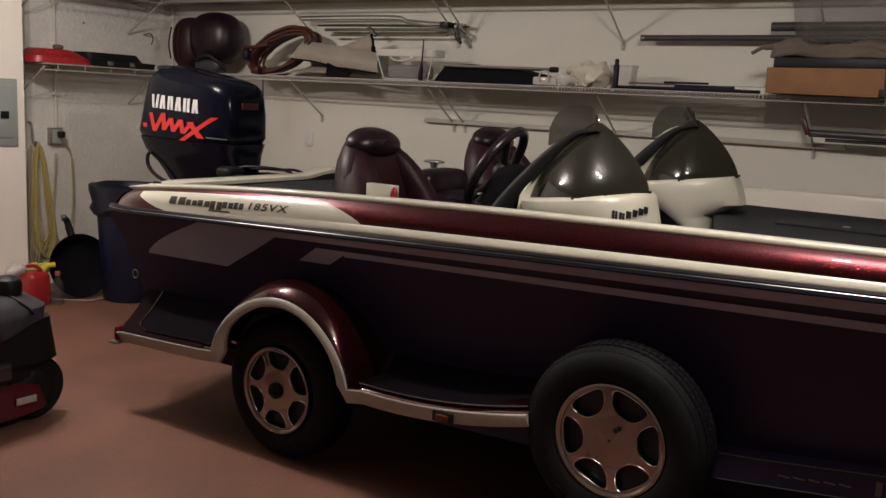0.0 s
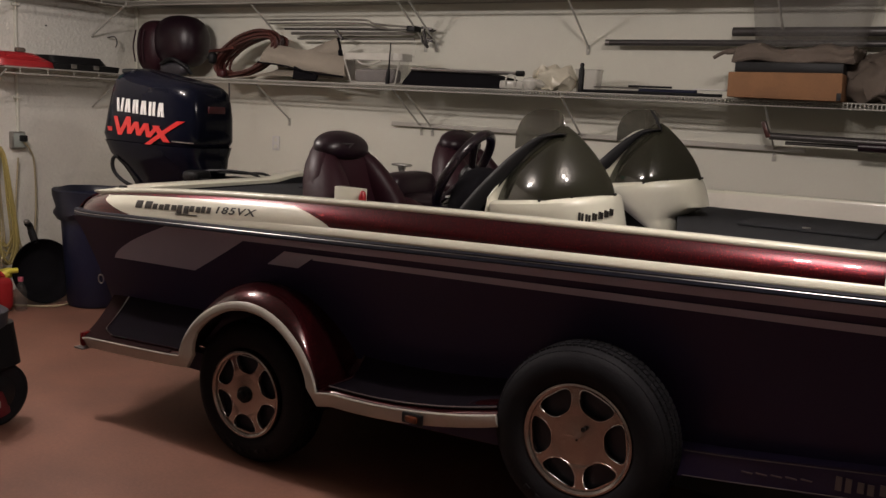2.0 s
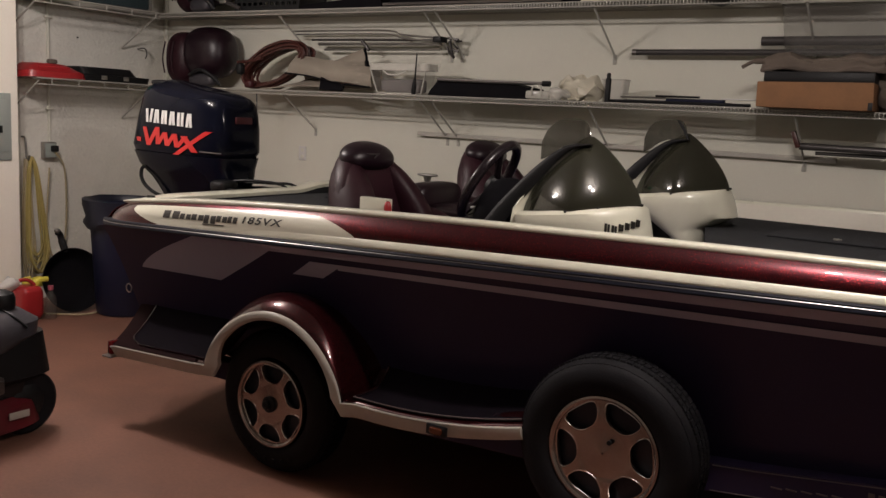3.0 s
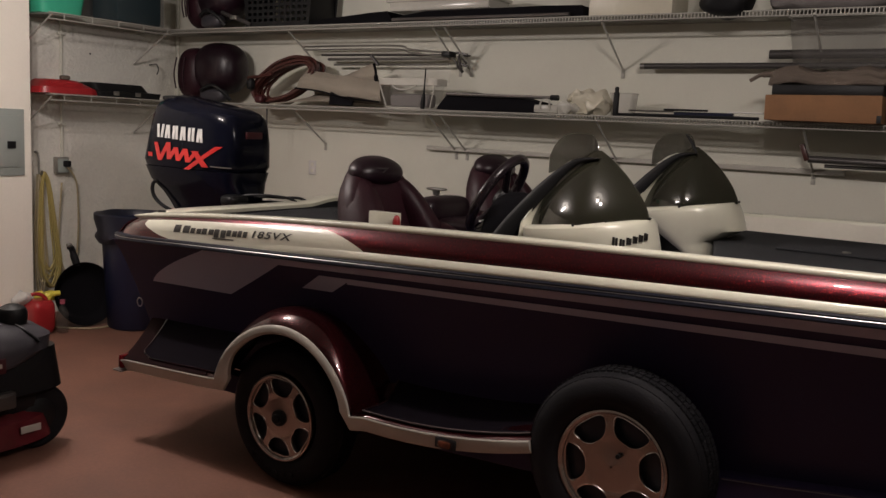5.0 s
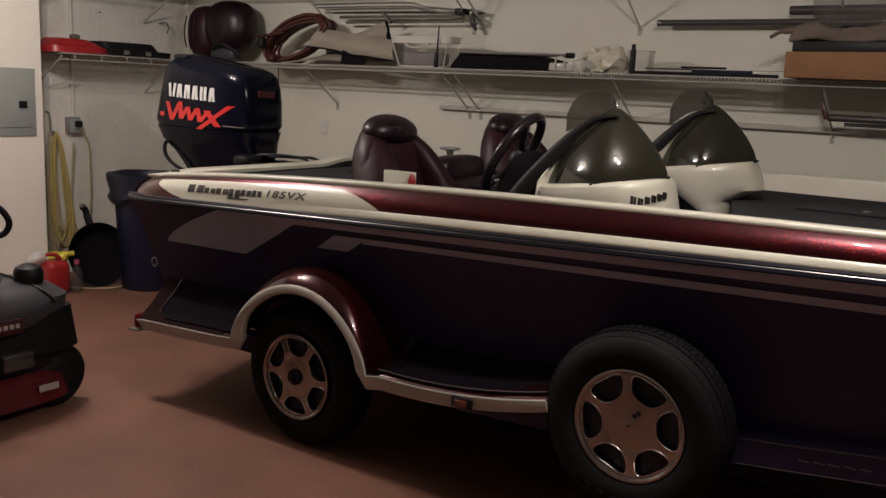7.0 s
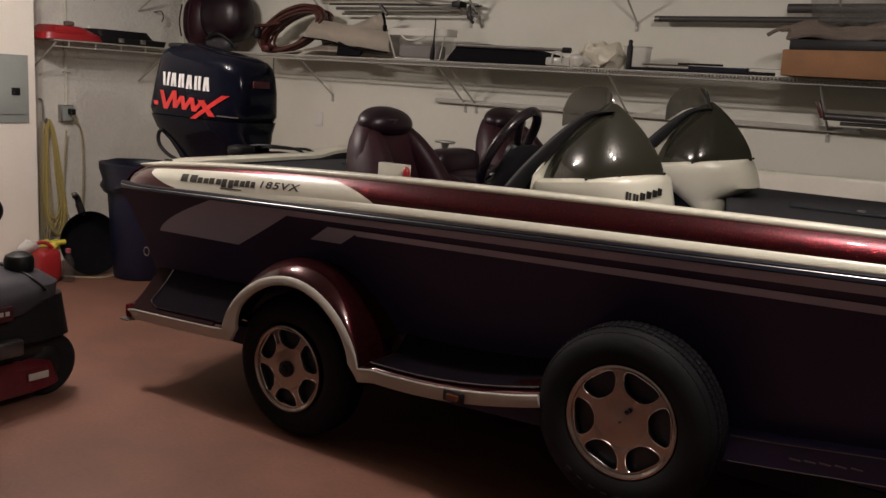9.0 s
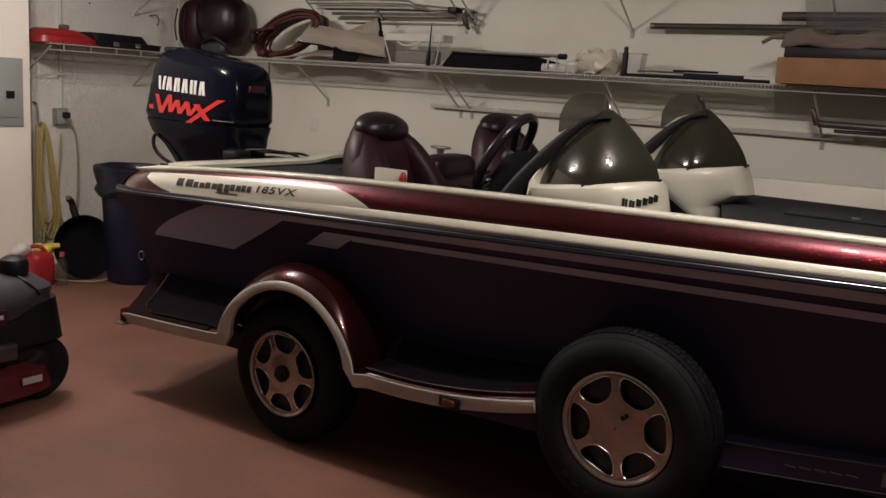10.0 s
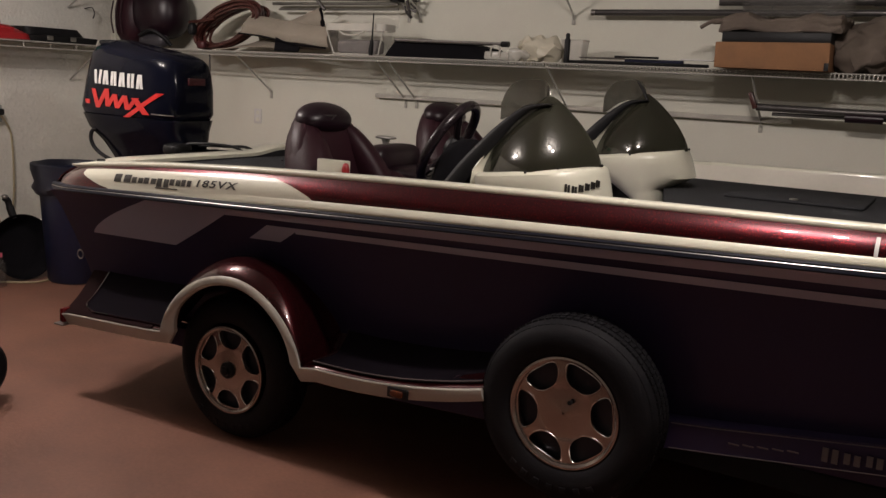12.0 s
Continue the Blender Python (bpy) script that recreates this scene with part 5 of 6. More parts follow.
# frame rails, cross members, tongue
for side in (-1, 1):
    fy = YC + side * 0.95
    rg = []
    for x, z0, z1, yy in ((-3.55, 0.32, 0.40, 0.0), (-2.2, 0.32, 0.42, 0.0), (-1.3, 0.36, 0.465, 0.0), (-0.6, 0.440, 0.535, 0.0), (0.3, 0.553, 0.65, 0.02), (1.2, 0.50, 0.61, 0.25), (2.0, 0.45, 0.55, 0.62), (2.5, 0.44, 0.54, 0.86)):
        y = fy - side * yy
        rg.append([Vector((x, y - 0.04, z0)), Vector((x, y + 0.04, z0)), Vector((x, y + 0.04, z1)), Vector((x, y - 0.04, z1))])
    fr = part("frame_rail", loft(rg), M_HULL, tr, "dark burgundy trailer frame rail")
    if side == -1:
        for dz in (0.0, 1.0):
            pts = []
            for x in [-0.74 + 0.95 * k / 20 for k in range(21)]:
                lo = float(np.interp(x, [-1.3, -0.6, 0.3], [0.36, 0.44, 0.553]))
                hi = float(np.interp(x, [-1.3, -0.6, 0.3], [0.465, 0.535, 0.65]))
                pts.append((x, fy - 0.042, lo + 0.004 if dz == 0 else hi - 0.005))
            part("pinstripe", tube(pts, 0.0018, 5), M_DIM, fr, "thin taupe pinstripe")
        for k in range(6):
            x = -0.27 + k * 0.062
            z = float(np.interp(x, [-0.6, 0.3], [0.44, 0.553])) + 0.026
            h = 0.045 if k == 0 else 0.034
            part("lettering_shape", joined(box(x, x + 0.018, fy - 0.0425, fy - 0.0395, z, z + h), box(x + 0.028, x + 0.046, fy - 0.0425, fy - 0.0395, z, z + h)), M_DIM, fr)
        for k in range(5):
            x = -0.55 + k * 0.045
            part("script_bar", box(x, x + 0.034, fy - 0.0425, fy - 0.0395, 0.490 + 0.0055 * k, 0.4945 + 0.0055 * k), M_DIM, fr)
for x in (-2.63, -1.12, 0.4):
    part("cross_member", box(x - 0.04, x + 0.04, YC - 0.89, YC + 0.89, 0.12, 0.21, 0.006), M_HULL, tr)
    for s in (-1, 1):
        part("riser", box(x - 0.03, x + 0.03, YC + s * 0.86 - 0.03, YC + s * 0.86 + 0.03, 0.18, 0.40, 0.004), M_HULL, tr)
part("axle", tube([(-2.628, 2.92, 0.3255), (-2.628, 4.82, 0.3255)], 0.032, 12), M_BLACK, tr)
for s in (-1, 1):
    part("bunk", box(-3.45, 0.6, YC + s * 0.52 - 0.06, YC + s * 0.52 + 0.06, 0.20, 0.30, 0.015), M_CARPET, tr, "carpeted bunk")
part("tongue", box(2.2, 3.25, YC - 0.05, YC + 0.05, 0.44, 0.55, 0.008), M_HULL, tr)
part("coupler", superbox(3.30, YC, 0.50, 0.10, 0.06, 0.05, 0.5), M_STEEL, tr)
part("jack_post", tube([(2.75, YC - 0.09, 0.012), (2.75, YC - 0.09, 0.75)], 0.028, 12), M_STEEL, tr)
part("winch_post", box(1.98, 2.06, YC - 0.04, YC + 0.04, 0.48, 0.98, 0.008), M_HULL, tr)
part("spare_bracket", box(-1.10, -1.01, 2.80, 2.90, 0.44, 0.60, 0.004), M_BLACK, tr)

# ---------------------------------------------------------------- lawn mower
mw = thing("lawn_mower", (-4.05, 1.95, 0), "red and black walk-behind lawn mower with a grey bag", "lawn mower")


def mower_ring(z, x0, x1, y0, y1, r=0.5):
    out = []
    for k in range(36):
        a = 2 * math.pi * k / 36
        c, s = math.cos(a), math.sin(a)
        out.append(Vector(((x0 + x1) / 2 + (x1 - x0) / 2 * math.copysign(abs(c) ** r, c), (y0 + y1) / 2 + (y1 - y0) / 2 * math.copysign(abs(s) ** r, s), z)))
    return out


part("deck", loft([mower_ring(0.055, -4.30, -3.775, 1.55, 2.46), mower_ring(0.06, -4.31, -3.765, 1.54, 2.47), mower_ring(0.17, -4.29, -3.785, 1.57, 2.45), mower_ring(0.20, -4.26, -3.82, 1.60, 2.42), mower_ring(0.215, -4.20, -3.88, 1.66, 2.36)]), M_REDP, mw, "scuffed red steel deck")
part("tag", box(-3.768, -3.762, 2.235, 2.335, 0.118, 0.152, 0.002), M_STRIP, mw, "pale worn sticker")
part("engine_block", box(-4.22, -3.83, 1.78, 2.36, 0.20, 0.36, 0.02), M_BLACK, mw, "black engine block")
part("shroud_skirt", loft([mower_ring(0.28, -4.24, -3.80, 1.72, 2.47, 0.35), mower_ring(0.30, -4.25, -3.775, 1.71, 2.50, 0.35), mower_ring(0.50, -4.25, -3.79, 1.72, 2.475, 0.35)]), M_BLACK, mw, "black front skirt")
part("engine_cover", loft([mower_ring(0.44, -4.26, -3.755, 1.70, 2.30, 0.5), mower_ring(0.50, -4.27, -3.745, 1.69, 2.44, 0.5), mower_ring(0.56, -4.26, -3.765, 1.70, 2.46, 0.5), mower_ring(0.605, -4.22, -3.82, 1.74, 2.40, 0.55), mower_ring(0.625, -4.14, -3.90, 1.82, 2.30, 0.6)]), M_COWLG, mw, "dark grey plastic engine cover")
part("cover_groove", tube(curve([(-4.1, 2.26, 0.632), (-3.93, 2.27, 0.625), (-3.82, 2.29, 0.60), (-3.755, 2.33, 0.545)], 6), 0.006), M_BLACK, mw)
part("starter_grille", lathe([(0.15, 0.60), (0.16, 0.625), (0.14, 0.645), (0.05, 0.652), (0.001, 0.652)], center=(-4.02, 2.03, 0), seg=32, caps=False), M_BLACK, mw, "round starter cover")
part("fuel_cap", lathe([(0.062, 0.61), (0.066, 0.63), (0.066, 0.665), (0.058, 0.685), (0.03, 0.70), (0.001, 0.703)], center=(-3.93, 2.30, 0), seg=24, caps=False), M_BLACK, mw, "ribbed black fuel cap")
part("name_badge", box(-3.752, -3.742, 1.99, 2.16, 0.43, 0.50, 0.004), M_BADGE, mw, "dark red badge")
for k in range(4):
    part("lettering_shape", box(-3.742, -3.7385, 2.035 + k * 0.028, 2.055 + k * 0.028, 0.458, 0.478, 0.001), M_STRIP, mw)
mf = part("muffler_guard", box(-3.80, -3.745, 2.06, 2.21, 0.255, 0.335, 0.012), M_TUBE, mw, "dull metal muffler guard")
part("guard_rib", box(-3.746, -3.738, 2.07, 2.20, 0.315, 0.322, 0.002), M_TUBE, mf)
part("air_filter", superbox(-3.80, 1.93, 0.45, 0.06, 0.07, 0.07, 0.5), M_BLACK, mw)


def mower_wheel(x, y, r, w):
    tw = part("wheel", lathe([(r * 0.6, x - w / 2), (r * 0.9, x - w / 2), (r, x - w / 2 + 0.012), (r, x + w / 2 - 0.012), (r * 0.9, x + w / 2), (r * 0.6, x + w / 2 - 0.01)], "x", (0, y, r + 0.001), 36), M_TYRE, mw, "black wheel")
    part("wheel_hub", lathe([(r * 0.58, x + w / 2 - 0.012), (r * 0.5, x + w / 2 - 0.002), (0.01, x + w / 2)], "x", (0, y, r + 0.001), 24), M_BLACK, tw)


for x in (-3.86, -4.32):
    mower_wheel(x, 2.37, 0.155, 0.06)
    mower_wheel(x, 1.62, 0.155, 0.06)


def crease(bm, *_):
    """Slack cloth: cut finer, then dented at three scales."""
    bmesh.ops.subdivide_edges(bm, edges=bm.edges[:], cuts=2, use_grid_fill=True)
    return crumple(crumple(crumple(bm, 0.075, 3.5, 2.0), 0.035, 9.0, 5.0), 0.014, 22.0, 1.0)


bag = part("grass_bag", crease(loft([mower_ring(0.50, -4.28, -3.76, 1.20, 2.05, 0.5), mower_ring(0.58, -4.30, -3.73, 1.18, 2.07, 0.5), mower_ring(0.66, -4.29, -3.72, 1.20, 2.11, 0.5), mower_ring(0.85, -4.26, -3.73, 1.24, 2.07, 0.55), mower_ring(1.04, -4.22, -3.76, 1.30, 2.07, 0.6), mower_ring(1.13, -4.18, -3.80, 1.36, 2.08, 0.6)]), 0.0, 1.0, 0.0), M_GREYBAG, mw, "slack grey fabric grass bag")
part("bag_hood", crumple(crumple(loft([mower_ring(0.955, -4.25, -3.735, 1.26, 2.055, 0.55), mower_ring(0.97, -4.26, -3.725, 1.25, 2.085, 0.55), mower_ring(1.05, -4.24, -3.735, 1.28, 2.095, 0.6), mower_ring(1.13, -4.20, -3.77, 1.34, 2.085, 0.6), mower_ring(1.165, -4.14, -3.83, 1.42, 2.02, 0.6)]), 0.05, 3.5, 2.0), 0.02, 11.0, 5.0), M_DARKBAG, bag, "dark grey hood of the bag")
part("bag_piping", crumple(tube([q + Vector((0, 0, 0.0)) for q in mower_ring(0.955, -4.265, -3.72, 1.245, 2.09, 0.55)], 0.008, 6, cyclic=True), 0.05, 3.5, 2.0), M_BLACK, bag)
part("bag_handle", tube(curve([(-3.86, 2.04, 1.02), (-3.83, 2.11, 1.00), (-3.82, 2.155, 0.93), (-3.83, 2.13, 0.875), (-3.85, 2.06, 0.88), (-3.86, 1.96, 0.96)], 6), 0.014), M_BLACK, bag, "black carrying strap")
for x in (-4.24, -3.87):
    part("push_handle", tube(curve([(x, 1.66, 0.22), (x, 1.35, 0.62), (x, 1.0, 1.02)], 6), 0.012), M_BLACK, mw)
part("handle_bar", tube([(-4.24, 1.0, 1.02), (-3.87, 1.0, 1.02)], 0.012), M_BLACK, mw)

# ---------------------------------------------------------------- things on the middle shelf
Z = SH + 0.005


def folded_seat(x, y, z, tilt, label):
    s = thing("folded_boat_seat", (x, y, z), label, "seat", "stored boat seats")
    m = pose(x, y, z) @ pose(0, 0, 0, 0, 0, tilt)
    part("backrest", moved(superbox(-0.15, 0.0, 0.225, 0.14, 0.17, 0.215, 0.75), m), M_VINYL, s)
    part("cushion", moved(superbox(0.105, -0.01, 0.275, 0.225, 0.175, 0.205, 0.8), m), M_VINYLD, s, "dark rounded cushion")
    for k in range(3):
        part("piping", moved(tube(curve([(-0.24 + 0.05 * k, -0.165 - 0.006 * k, 0.10), (-0.25 + 0.05 * k, -0.178 - 0.003 * k, 0.22), (-0.24 + 0.05 * k, -0.160 - 0.006 * k, 0.35)], 5), 0.006), m), M_VINYL, s)
    part("hinge", moved(superbox(0.13, -0.12, 0.055, 0.13, 0.06, 0.055, 0.7), m), M_COWLG, s)
    part("strap", moved(tube(curve([(0.05, -0.19, 0.09), (0.17, -0.20, 0.13), (0.26, -0.16, 0.08), (0.30, -0.12, 0.02)], 6), 0.015), m), M_BLACK, s)
    return s


folded_seat(-5.70, 5.07, Z, 6, "folded burgundy vinyl boat seat on the shelf")

rnd = random.Random(11)
bms = []
for k in range(15):
    a, b = 0.345 + rnd.uniform(-0.045, 0.025), 0.118 + rnd.uniform(-0.022, 0.022)
    ox, oz = rnd.uniform(-0.03, 0.03), rnd.uniform(-0.012, 0.012)
    th = radians(23 + rnd.uniform(-4, 4))
    pts = []
    for q in range(40):
        t = 2 * math.pi * q / 40
        u, v = a * math.cos(t), b * math.sin(t)
        pts.append((-4.86 + ox + u * math.cos(th) - v * math.sin(th), 5.06 + rnd.uniform(-0.004, 0.004) + 0.009 * (k - 7), Z + 0.180 + oz + u * math.sin(th) * 0.85 + v * math.cos(th)))
    bms.append(tube(pts, 0.0115, 6, cyclic=True))
bms.append(tube(curve([(-5.20, 4.99, Z + 0.20), (-5.05, 4.97, Z + 0.21), (-4.92, 4.97, Z + 0.23)], 8), 0.013))
ch = thing("coiled_cord", (-4.86, 5.06, Z), "coiled brown-red extension cord on the shelf", "cord")
for bm in bms:
    part("turn", bm, M_CORD, ch)
part("socket_end", superbox(-5.04, 4.96, Z + 0.035, 0.04, 0.028, 0.030, 0.6), M_BADGE, ch, "bright red plug end")
part("plug_end", superbox(-5.14, 4.96, Z + 0.15, 0.03, 0.03, 0.045, 0.7), M_BLACK, ch)

tn = thing("folded_canvas", (-4.25, 5.06, Z), "stiff tan canvas folded on the shelf", "canvas")


def cloth_panel(a, b, c, d, sag, seed, thick=0.010):
    """Stiff four-cornered cloth: a-b along the top, d-c along the foot, gently sagging and creased."""
    a, b, c, d = (Vector(q) for q in (a, b, c, d))

    def f(u, v):
        q = a.lerp(b, u).lerp(d.lerp(c, u), v)
        return q + Vector((0, -0.03 * math.sin(math.pi * v), -sag * math.sin(math.pi * u) * (1 - v)))
    return crumple(crumple(sheet(f, 26, 12, thick), 0.012, 6, seed), 0.004, 26, seed)


part("fold", cloth_panel((-4.60, 5.03, Z + 0.262), (-3.86, 5.01, Z + 0.175), (-3.84, 4.96, Z + 0.045), (-4.66, 4.97, Z + 0.130), 0.006, 1.0), M_TAN, tn)
part("fold_back", cloth_panel((-4.58, 5.10, Z + 0.245), (-3.88, 5.10, Z + 0.165), (-3.86, 5.14, Z + 0.030), (-4.62, 5.14, Z + 0.05), 0.006, 3.0), M_TAN, tn, "back layer of the fold")
part("flap", cloth_panel((-4.30, 5.08, Z + 0.220), (-4.00, 5.06, Z + 0.310), (-3.92, 5.05, Z + 0.165), (-4.22, 5.06, Z + 0.175), 0.0, 4.0), M_TAN, tn, "raised corner of the fold")
part("dark_edge", tube(curve([(-4.00, 5.05, Z + 0.310), (-3.965, 5.03, Z + 0.255), (-3.95, 5.02, Z + 0.20), (-3.92, 5.0, Z + 0.155)], 5), [0.010] * 8 + [0.016] * 8), M_FABRICK, tn, "dark bound edge")
part("seam", tube(curve([(-4.66, 4.945, Z + 0.125), (-4.40, 4.930, Z + 0.105), (-4.15, 4.925, Z + 0.062), (-3.85, 4.930, Z + 0.040)], 6), 0.006), M_FABRICK, tn, "dark bound hem")
part("lower_fold", crumple(sheet(lambda u, v: Vector((-4.90 + 0.68 * u, 4.925 + 0.2 * v, Z + 0.006 + 0.110 * math.sin(min(1, u * 1.25) * 1.57) * (0.30 + 0.70 * v) * (1 if u < 0.85 else 1 - (u - 0.85) * 4))), 20, 10, 0.008), 0.006, 12), M_TAN, tn)
part("dark_lining", crumple(sheet(lambda u, v: Vector((-4.30 + 0.21 * u, 4.918 + 0.02 * v, Z + 0.010 + v * (0.095 - 0.055 * u) * (1 - 0.2 * u))), 10, 8, 0.010), 0.006, 15), M_FABRICK, tn, "dark lining showing at the fold")


def clear_box(x0, x1, y0, y1, z0, z1, label, lid=True, mat=M_CLEAR):
    c = thing("plastic_container", ((x0 + x1) / 2, (y0 + y1) / 2, z0), label, "container", "plastic containers")
    rg = []
    for f, e in ((0.0, 0.85), (0.04, 0.87), (0.9, 0.98), (1.0, 1.0)):
        ax, ay = (x1 - x0) / 2 * e, (y1 - y0) / 2 * e
        ring = []
        for k in range(40):
            a = 2 * math.pi * k / 40
            ca, sa = math.cos(a), math.sin(a)
            ring.append(Vector(((x0 + x1) / 2 + ax * math.copysign(abs(ca) ** 0.3, ca), (y0 + y1) / 2 + ay * math.copysign(abs(sa) ** 0.3, sa), z0 + (z1 - z0) * f)))
        rg.append(ring)
    body = loft(rg, True, False)
    body.faces.new([v for v in body.verts][:40][::-1])
    part("body", body, mat, c, "clear plastic body")
    if not lid:
        part("rim", tube([p * 1 for p in rg[-1]], 0.004, 6, cyclic=True), M_CLEARW, c, "thin milky rim")
    if lid:
        rim = [[p * 1 for p in rg[-1]], [Vector((p.x + (p.x - (x0 + x1) / 2) * 0.03, p.y + (p.y - (y0 + y1) / 2) * 0.04, p.z)) for p in rg[-1]], [Vector((p.x + (p.x - (x0 + x1) / 2) * 0.03, p.y + (p.y - (y0 + y1) / 2) * 0.04, p.z - 0.045)) for p in rg[-1]], [Vector((p.x, p.y, p.z - 0.045)) for p in rg[-1]]]
        part("rim", loft(rim, True, False, True), M_CLEARW, c, "milky white rim")
        part("clip", tube(curve([(x0 + 0.14, y0 - 0.012, z1 - 0.05), (x0 + 0.19, y0 - 0.018, z1 - 0.075), (x0 + 0.27, y0 - 0.018, z1 - 0.075), (x0 + 0.34, y0 - 0.012, z1 - 0.05)], 5), 0.007), M_CLEARW, c)
    return c


tub = clear_box(-3.865, -3.375, 4.93, 5.08, Z, Z + 0.205, "clear plastic container with a milky rim and raised lid")
part("lid", sheet(lambda u, v: Vector((-3.96 + 0.58 * u, 5.10 + 0.02 * v, Z + 0.19 + 0.125 * v * math.sin(math.pi * min(0.72, 0.06 + 0.9 * u)) ** 0.8)), 16, 6, 0.003), M_CLEAR, tub, "clear raised lid")
for p, q in (((-3.79, 4.945), (-3.845, 4.932)), ((-3.425, 4.945), (-3.385, 4.932))):
    part("edge", tube([(p[0], p[1], Z + 0.004), (q[0], q[1], Z + 0.16)], 0.005), M_CLEARW, tub, "milky corner edge")
part("edge", tube([(-3.79, 4.944, Z + 0.006), (-3.425, 4.944, Z + 0.006)], 0.006), M_CLEARW, tub, "milky base edge")
solo("grey_foam_pad", crumple(superbox(-3.61, 5.005, Z + 0.056, 0.17, 0.05, 0.048, 0.35), 0.01, 8), M_GREYBAG, "grey contents inside the clear container", "contents")
dr = thing("thin_file", (-3.455, 4.915, Z), "thin black rod with a thick handle standing upright", "tool")
part("blade", tube([(-3.453, 4.91, Z + 0.10), (-3.446, 4.91, Z + 0.268)], [0.006, 0.004]), M_BLACK, dr)
part("handle", tube([(-3.46, 4.91, Z + 0.002), (-3.46, 4.91, Z + 0.03), (-3.455, 4.91, Z + 0.08), (-3.453, 4.91, Z + 0.11)], [0.014, 0.017, 0.013, 0.007]), M_BLACK, dr)

cs2 = thing("black_case", (-2.95, 5.03, Z), "long black soft case lying on the shelf", "case")
part("case", crumple(loft([[Vector((x, 4.93, Z + 0.004)), Vector((x, 5.14, Z + 0.004)), Vector((x, 5.12, Z + h)), Vector((x, 4.95, Z + h))] for x, h in ((-3.36, 0.03), (-3.28, 0.115), (-3.05, 0.118), (-2.75, 0.095), (-2.60, 0.065))]), 0.004, 10), M_FABRICK, cs2)
part("rod", tube([(-3.28, 4.925, Z + 0.105), (-2.49, 4.925, Z + 0.095)], 0.011), M_CHROME, cs2, "bright rod along the case")
part("rod_end", tube([(-2.51, 4.925, Z + 0.096), (-2.46, 4.925, Z + 0.096)], 0.017), M_BLACK, cs2)
solo("white_clamp", joined(crumple(box(-2.63, -2.46, 4.925, 5.0, Z, Z + 0.055, 0.012), 0.006, 20), tube(curve([(-2.58, 4.92, Z + 0.02), (-2.57, 4.915, Z + 0.075), (-2.52, 4.915, Z + 0.08), (-2.515, 4.92, Z + 0.02)], 5), 0.006)), M_CLEARW, "white plastic bracket on the shelf", "bracket")
hk = thing("plastic_wrap", (-2.25, 5.05, Z), "crumpled cream plastic wrap heaped on the shelf", "plastic wrap")
part("film", crumple(superbox(-2.30, 5.0, Z + 0.072, 0.13, 0.06, 0.072, 0.7, 40, 24), 0.05, 16, 2.0), M_CREAM, hk)
part("fold", crumple(superbox(-2.42, 4.96, Z + 0.035, 0.08, 0.04, 0.034, 0.7, 30, 18), 0.03, 20, 6.0), M_CLEARW, hk)
clear_box(-2.17, -2.02, 5.02, 5.12, Z, Z + 0.135, "small milky plastic tray on edge", False, M_CLEARW)
solo("black_bottle", lathe([(0.015, Z), (0.017, Z + 0.01), (0.017, Z + 0.13), (0.011, Z + 0.142), (0.013, Z + 0.158), (0.008, Z + 0.168)], center=(-2.085, 4.93, 0), seg=20), M_BLACK, "slim black bottle standing on the shelf", "bottle")
for i, (xa, xb, y, z, r, mt) in enumerate(((-2.10, -1.27, 4.95, 0.010, 0.009, M_BLACK), (-2.02, -1.75, 4.97, 0.036, 0.005, M_CHROME), (-1.80, -1.55, 4.95, 0.045, 0.006, M_BLACK), (-1.75, -1.42, 4.99, 0.024, 0.013, M_NAVY), (-2.10, -1.4, 5.05, 0.014, 0.010, M_TUBE))):
    solo("thin_rod", tube([(xa, y, Z + z), (xb, y + 0.01, Z + z)], r), mt, "thin dark rod lying along the shelf", "rod", "rods on the shelf")
solo("paper_slip", box(-1.42, -1.24, 4.915, 4.98, Z + 0.036, Z + 0.042, 0.001), M_LETW, "white slip of card on the rods", "card")

cb = thing("cardboard_box", (-0.93, 5.05, Z), "worn brown cardboard box with a dark band", "box")
part("box", crumple(box(-1.206, -0.652, 4.805, 5.20, Z, Z + 0.133, 0.006), 0.009, 5), M_CARD, cb)
part("dark_band", box(-1.184, -0.656, 4.825, 5.20, Z + 0.133, Z + 0.187, 0.006), M_BLACK, cb, "dark padded band")
part("tape", box(-0.672, -0.6505, 4.800, 4.806, Z + 0.002, Z + 0.04, 0.001), M_BLACK, cb)


ct = thing("brown_cloth", (-0.95, 5.05, Z + 0.19), "crumpled brown cloth draped over the box", "cloth")
lump = box(-1.205, -0.60, 4.835, 5.20, Z + 0.188, Z + 0.262, 0.02, 3)
bmesh.ops.subdivide_edges(lump, edges=lump.edges[:], cuts=9, use_grid_fill=True)
part("cloth", crumple(crumple(crumple(lump, 0.030, 6, 3.0), 0.020, 17, 1.0), 0.008, 45, 4.0), M_CLOTH, ct)
part("tie", tube(curve([(-1.19, 4.86, Z + 0.24), (-1.25, 4.85, Z + 0.235), (-1.305, 4.85, Z + 0.205)], 5), [0.016] * 5 + [0.010] * 6), M_CLOTH, ct)
solo("hanging_cloth", crumple(crumple(superbox(-0.50, 5.06, Z + 0.13, 0.17, 0.16, 0.128, 0.7, 60, 36), 0.06, 6, 5.0), 0.028, 17, 2.0), M_CLOTH, "heap of brown cloth on the shelf beside the box", "cloth")

